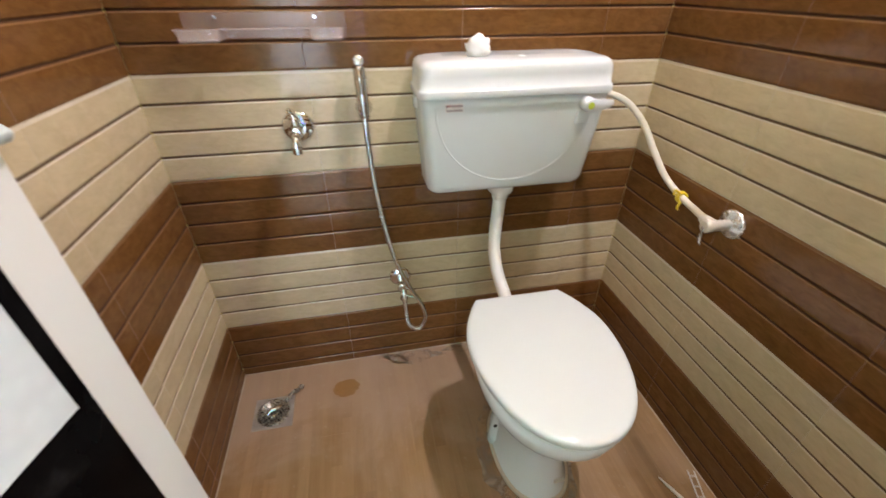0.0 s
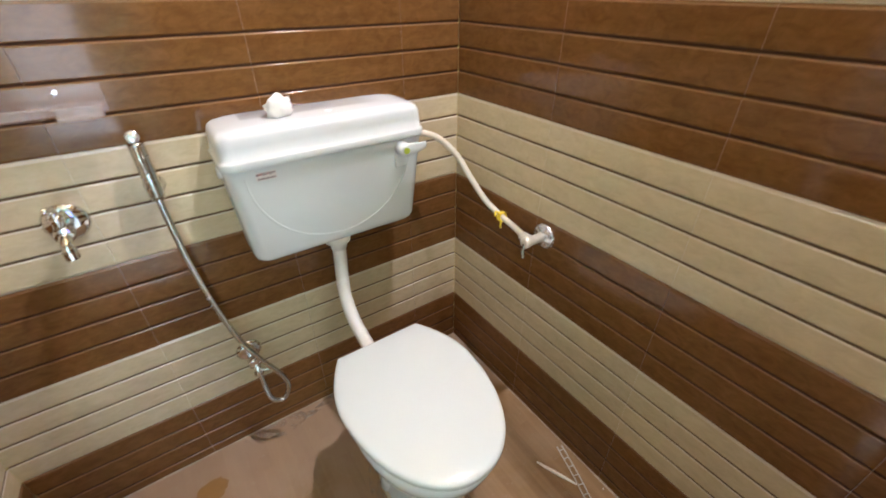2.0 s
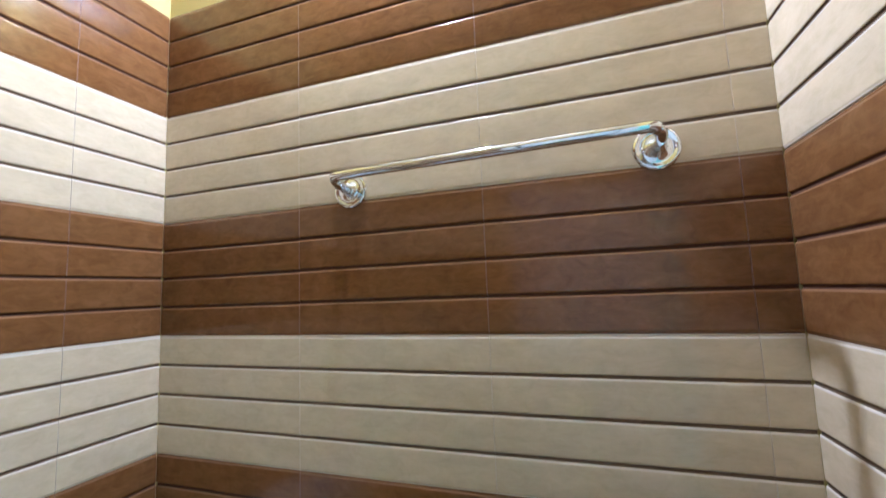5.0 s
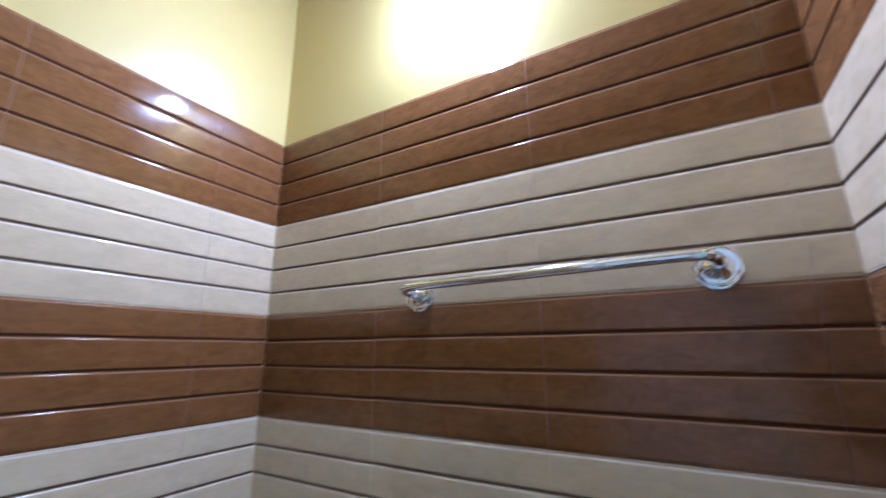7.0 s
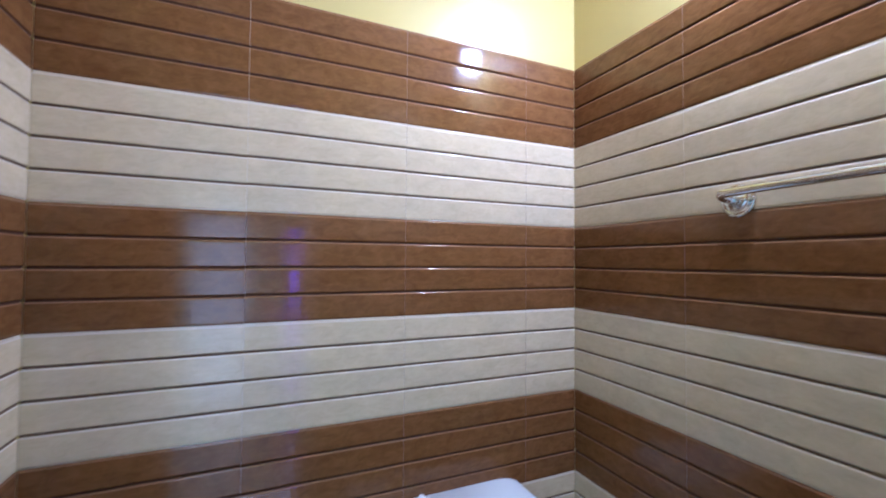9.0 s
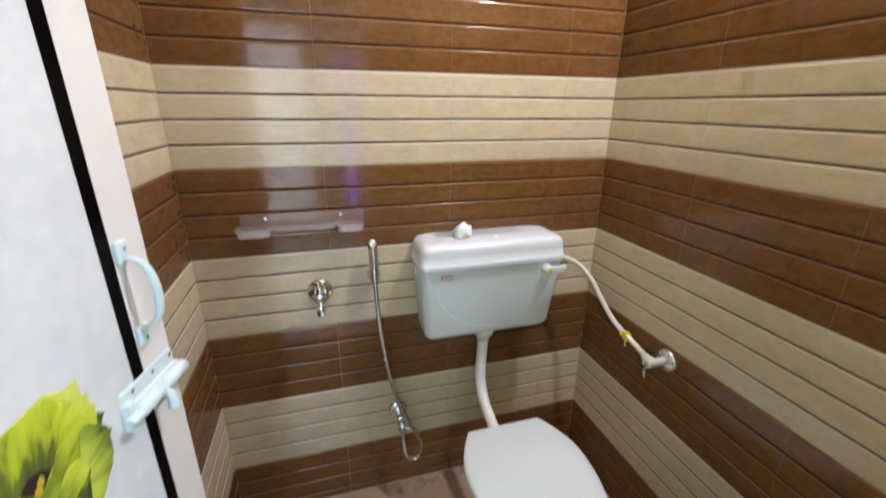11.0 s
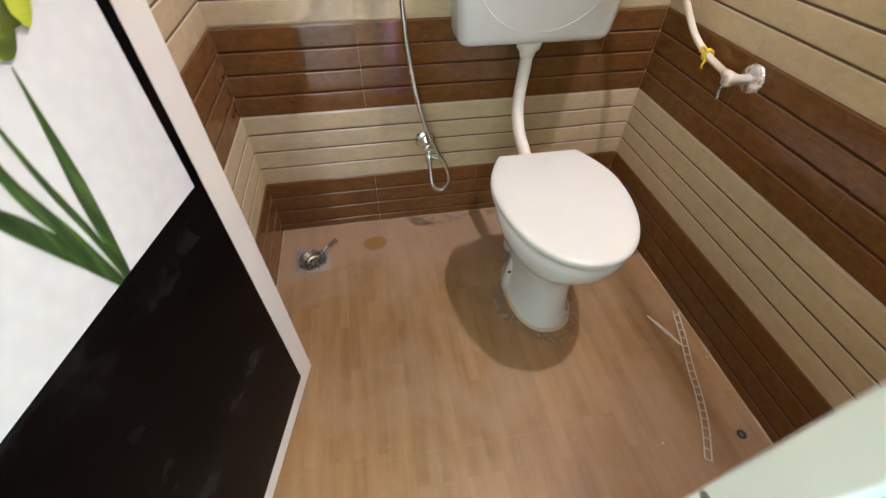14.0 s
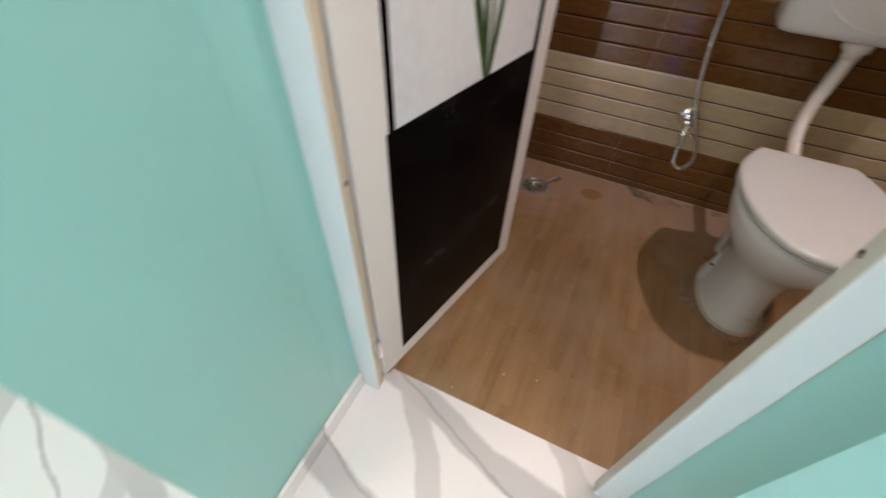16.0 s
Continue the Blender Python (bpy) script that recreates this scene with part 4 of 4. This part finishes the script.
# ---- soap shelf ----
def build_shelf():
    s = thing("soap_shelf", (0.30, 0.0, 1.04), "clear pinkish plastic soap shelf on brown tiles", "shelf")
    part("back_plate", boxed(0.137, 0.475, -0.004, -0.0006, 1.040, 1.090, 0.0015), CLEAR_SHEET, s)

    def tray(x0, x1, depth, z0, z1, r):
        """An open dish with rounded front corners, thin walls and a rolled rim."""
        def ring(z, g):
            pts = [(x0 + g, -0.004)]
            for cx, a0 in ((x0 + r, 180), (x1 - r, 270)):
                for k in range(5):
                    a = radians(a0 + 22.5 * k)
                    pts.append((cx + (r - g) * math.cos(a), -depth + r + (r - g) * math.sin(a)))
            pts.append((x1 - g, -0.004))
            return [(x, yy, z) for x, yy in pts]
        return loft(bmesh.new(), [ring(z0, 0.007), ring(z0 + 0.003, 0.002), ring(z1 - 0.003, 0.0015), ring(z1 - 0.002, -0.001), ring(z1, -0.001), ring(z1, 0.0035), ring(z0 + 0.005, 0.0045)])
    for x0, x1, depth in ((0.130, 0.218, 0.058), (0.222, 0.392, 0.040), (0.396, 0.470, 0.058)):
        big = depth > 0.05
        dish = part("soap_dish" if big else "shelf_tray", tray(x0, x1, depth, 1.036 if big else 1.041, 1.060, 0.016 if big else 0.008), CLEAR_PLASTIC if big else CLEAR_SHEET, s)
        crease(dish, 40)
        part("rim", piped([(x0, -0.005, 1.0605), (x0, -depth + 0.010, 1.0605), (x0 + 0.010, -depth, 1.0605), (x1 - 0.010, -depth, 1.0605), (x1, -depth + 0.010, 1.0605), (x1, -0.005, 1.0605)], 0.0016, 6, 4), CLEAR_PLASTIC, s, smooth=True)
    for x in (0.204, 0.408):
        part("screw", turned((x, -0.004, 1.080), (0, -1, 0), [(0, 0.0045), (0.002, 0.004)], 12), STEEL, s, "steel screw")
    for i in range(9):
        part("slot_rib", boxed(0.236 + i * 0.017, 0.240 + i * 0.017, -0.034, -0.008, 1.0455, 1.049, 0.001), CLEAR_PLASTIC, s)


build_shelf()


# ---- towel rail ----
def build_rail():
    r = thing("towel_rail", (W, -0.75, 1.74), "chrome towel rail on cream tiles", "towel rail")
    rail = [(W - 0.004, -0.487, 1.740), (W - 0.044, -0.487, 1.742), (W - 0.068, -0.496, 1.746), (W - 0.075, -0.525, 1.748), (W - 0.075, -0.75, 1.751), (W - 0.075, -0.973, 1.754), (W - 0.068, -1.002, 1.752), (W - 0.044, -1.011, 1.747), (W - 0.004, -1.011, 1.745)]
    part("bar", piped(rail, 0.0085, 18, 6), CHROME, r, smooth=True)
    for y, z in ((-0.487, 1.740), (-1.011, 1.745)):
        fl = part("flange", turned((W, y, z), (-1, 0, 0), [(-0.002, 0.034), (0.0025, 0.034), (0.0055, 0.0325), (0.0068, 0.030), (0.0060, 0.0275), (0.0052, 0.024), (0.0055, 0.015), (0.010, 0.0125), (0.014, 0.0115)], 40), CHROME, r, smooth=True)
        part("collar", turned((W - 0.009, y, z), (-1, 0, 0), [(0, 0.0105), (0.010, 0.0105), (0.012, 0.009)], 24), STEEL, fl, smooth=True)


build_rail()


# ---- floor drain and litter ----
def build_drain():
    d = thing("floor_drain", (0.118, -0.176, 0.0), "steel floor drain with its hinged cover tilted open", "drain")
    part("plate", boxed(0.058, 0.178, -0.234, -0.120, -0.002, 0.0025, 0.001), DRAIN_PLATE, d, "stained square metal plate")
    part("rim", turned((0.118, -0.178, 0.0025), (0, 0, 1), [(0, 0.050), (0.004, 0.050), (0.006, 0.046), (0.004, 0.041), (0.0012, 0.040)], 30), DIRTY_CHROME, d, smooth=True)
    # flat disc, its dark colour painted for the shade down the drain
    part("sump_disc", turned((0.118, -0.178, 0.0030), (0, 0, 1), [(0, 0.0405), (0.0006, 0.040)], 24), DRAIN_SHADE, d, "dark disc standing in for the shaded drain opening")
    part("grate_ring", turned((0.118, -0.178, 0.0036), (0, 0, 1), [(0, 0.020), (0.003, 0.019), (0.003, 0.015), (0, 0.014)], 20), DIRTY_CHROME, d, smooth=True)
    for i in range(12):
        a = 2 * math.pi * i / 12 + 0.3
        c, n = math.cos(a), math.sin(a)
        part("grate_bar", piped([(0.118 + 0.019 * c, -0.178 + 0.019 * n, 0.005), (0.118 + 0.041 * c, -0.178 + 0.041 * n, 0.005)], 0.0022, 6, 1), DIRTY_CHROME, d, smooth=True)
    part("cup", piped([(0.100, -0.190, 0.008), (0.112, -0.178, 0.014), (0.130, -0.172, 0.012), (0.140, -0.160, 0.010)], lambda t: 0.005 + 0.003 * math.sin(3 * t), 10, 5), CHROME, d, "bent chrome strainer piece", smooth=True)
    part("clip", piped([(0.112, -0.200, 0.007), (0.122, -0.196, 0.010), (0.136, -0.186, 0.007)], 0.003, 8, 5), CHROME, d, "small chrome clip", smooth=True)
    part("lifted_tab", piped([(0.146, -0.148, 0.006), (0.162, -0.136, 0.012), (0.174, -0.122, 0.018), (0.186, -0.112, 0.012), (0.196, -0.104, 0.018), (0.204, -0.102, 0.010)], lambda t: 0.0045 + 0.0030 * abs(math.sin(9 * t)), 8, 6), DIRTY_CHROME, d, "crusted bent chrome tab", smooth=True)


build_drain()

o = tagged(part("plastic_strip", piped([(1.181, -0.603, 0.004), (1.196, -0.642, 0.0045), (1.212, -0.680, 0.004), (1.228, -0.719, 0.004)], lambda t: 0.0016 + 0.0035 * math.sin(math.pi * min(1, t * 0.9 + 0.05)), 8, 6), CHIP_STRIP, smooth=True), "off-white curved plastic strip lying on the floor", "litter")


def build_ladder():
    s = thing("ladder_strip", (1.20, -0.83, 0.0), "clear plastic ladder strip offcut curling on the floor", "litter")
    path = smooth_path([(1.268, -0.612, 0.020), (1.244, -0.70, 0.010), (1.213, -0.79, 0.004), (1.186, -0.87, 0.005), (1.156, -0.944, 0.004), (1.109, -1.027, 0.004)], 7)
    left, right = [], []
    for i, q in enumerate(path):
        d = (path[min(i + 1, len(path) - 1)] - path[max(i - 1, 0)]).normalized()
        n = Vector((-d.y, d.x, 0)) * 0.0085
        left.append(q + n)
        right.append(q - n)
    part("side_rail", piped(left, 0.0021, 6, 1), CLEAR_STRIP, s)
    part("side_rail", piped(right, 0.0021, 6, 1), CLEAR_STRIP, s)
    for a, b in list(zip(left, right))[1::2]:
        part("rung", piped([a, b], 0.002, 5, 1), CLEAR_STRIP, s)


build_ladder()
bm = bmesh.new()
tube(bm, [(1.234 + 0.0085 * math.cos(a), -0.986 + 0.0085 * math.sin(a), 0.003) for a in (2 * math.pi * k / 18 for k in range(19))], 0.0035, 8, 1)
tagged(part("rubber_washer", bm, RUBBER_AND_SHADE, smooth=True), "small dark rubber washer lying on the floor", "washer")


def puddle(name, at, rx, ry, seed, material, label):
    """A dried stain: a thin film with an uneven outline."""
    bm = bmesh.new()
    mid = bm.verts.new((at[0], at[1], 0.0009))
    rim = []
    for i in range(44):
        a = 2 * math.pi * i / 44
        k = 1 + (0.38 if rx < 0.106 else 0.10) * noise.noise(Vector((math.cos(a) * 1.7 + seed, math.sin(a) * 1.7, 0))) + 0.10 * noise.noise(Vector((math.cos(a) * 5 + seed, math.sin(a) * 5, 3)))
        rim.append(bm.verts.new((at[0] + rx * k * math.cos(a), at[1] + ry * k * math.sin(a), 0.0006)))
    for i in range(44):
        bm.faces.new((mid, rim[i], rim[(i + 1) % 44]))
    return tagged(part(name, bm, material), label, "stain")


STAIN = plain("rust_stain", (0.27, 0.135, 0.045), 0.35, var=0.12, scale=40.0)
puddle("stain", (0.341, -0.126), 0.050, 0.036, 3, STAIN, "brown rusty water stain dried on the floor")

CEMENT = plain("cement_bead", (0.41, 0.32, 0.24), 0.8, var=0.25, scale=60.0, bump=0.2, spec=0.2)


def cement_haze():
    """Dried cement wiped thin: patchy, so that the tiles show through."""
    k = Mat("cement_haze", 0.8, 0.0, (0.44, 0.35, 0.27), 0.2)
    n = k.noise(k.coords(), 16.0, 6.0, 0.65, 0.4)
    k.link(k.range(n, 0.0, 0.75, 0.44, 0.66), k.b.inputs["Alpha"])
    return k.m


HAZE = cement_haze()
puddle("cement_film", (CX - 0.01, -0.4515), 0.130, 0.190, 5, HAZE, "pale cement smeared round the foot of the pan")
puddle("cement_smear", (0.575, -0.030), 0.104, 0.034, 8, HAZE, "pale cement smear at the foot of the back wall")
puddle("cement_smear", (0.770, -0.020), 0.070, 0.022, 11, HAZE, "pale cement smear at the foot of the back wall")


def grout_line(start, end, wide, seed):
    """Uneven bead of pale grout pressed into the joint of floor and wall."""
    a, b = Vector(start), Vector(end)
    side = (b - a).cross(Vector((0, 0, 1))).normalized()
    bm = bmesh.new()
    rows = []
    for i in range(61):
        q = a.lerp(b, i / 60)
        w = wide * (0.55 + 0.9 * max(0.0, noise.noise(Vector((q.x * 9 + seed, q.y * 9, 0)))) + 0.3 * abs(noise.noise(Vector((q.x * 40, q.y * 40 + seed, 0)))))
        rows.append((bm.verts.new(q + Vector((0, 0, 0.6 * w + 0.001))), bm.verts.new(q + side * w + Vector((0, 0, 0.0008)))))
    for (p, q), (r, t) in zip(rows, rows[1:]):
        bm.faces.new((p, q, t, r))
    tagged(part("grout_line", bm, CEMENT), "uneven pale grout bead where floor meets wall", "trim", kind="structure")


grout_line((0.002, -0.002, 0), (W - 0.002, -0.002, 0), 0.0045, 1)
grout_line((W - 0.002, -0.002, 0), (W - 0.002, -1.15, 0), 0.0045, 2)
grout_line((0.002, -1.15, 0), (0.002, -0.002, 0), 0.004, 3)
CRUMB = plain("plaster_crumb", (0.55, 0.46, 0.36), 0.8)
for k, (x, y) in enumerate(((1.02, -0.97), (1.283, -0.77), (0.371, -1.009), (0.284, -1.032), (0.171, -1.128))):
    bm = bmesh.new()
    bmesh.ops.create_icosphere(bm, subdivisions=1, radius=0.0024)
    for vert in bm.verts:
        vert.co = Vector((x + vert.co.x * (1 + 0.3 * math.sin(k + vert.co.y * 900)), y + vert.co.y * 1.3, 0.0016 + vert.co.z * 0.65))
    tagged(part("plaster_crumb", bm, CRUMB), "tiny off-white plaster crumb on the floor", "crumb", "crumbs on the floor")

# ---- pieces of walls and floor ----
bed(wall_back, 0.0, W, 0.0038, 0.0052, 0.0, TILE_TOP - 0.001)
bed(wall_right, W + 0.0038, W + 0.0052, -D, 0.0, 0.0, TILE_TOP - 0.001)
bed(wall_left, -0.0052, -0.0038, -D, 0.0, 0.0, TILE_TOP - 0.001)
bed(wall_door, INNER_R, W, -D - 0.0052, -D - 0.0038, 0.0, TILE_TOP - 0.001)
tile_wall(wall_back, [0.0, 0.372, 0.746, 1.119, W], lambda u, z: pose(u, 0, z))
tile_wall(wall_right, [0.0, 0.368, 0.741, 1.115, D], lambda u, z: pose(W, -u, z, 0, 0, -90))
tile_wall(wall_left, [0.0, 0.044, 0.418, 0.792, D], lambda u, z: pose(0, -D + u, z, 0, 0, 90))
tile_wall(wall_door, [0.0, 0.37, W - INNER_R], lambda u, z: pose(W - u, -D, z, 0, 0, 180))

xs, ys = [0.0, 0.597, 1.194, W], [0.0, -0.292, -0.886, -1.152]
for x0, x1 in zip(xs, xs[1:]):
    for y1, y0 in zip(ys, ys[1:]):
        part("tile", boxed(x0 + 0.0004, x1 - 0.0004, y0 + 0.0004, y1 - 0.0004, -0.01, 0.0, 0.0002, 1), FLOOR, screed)
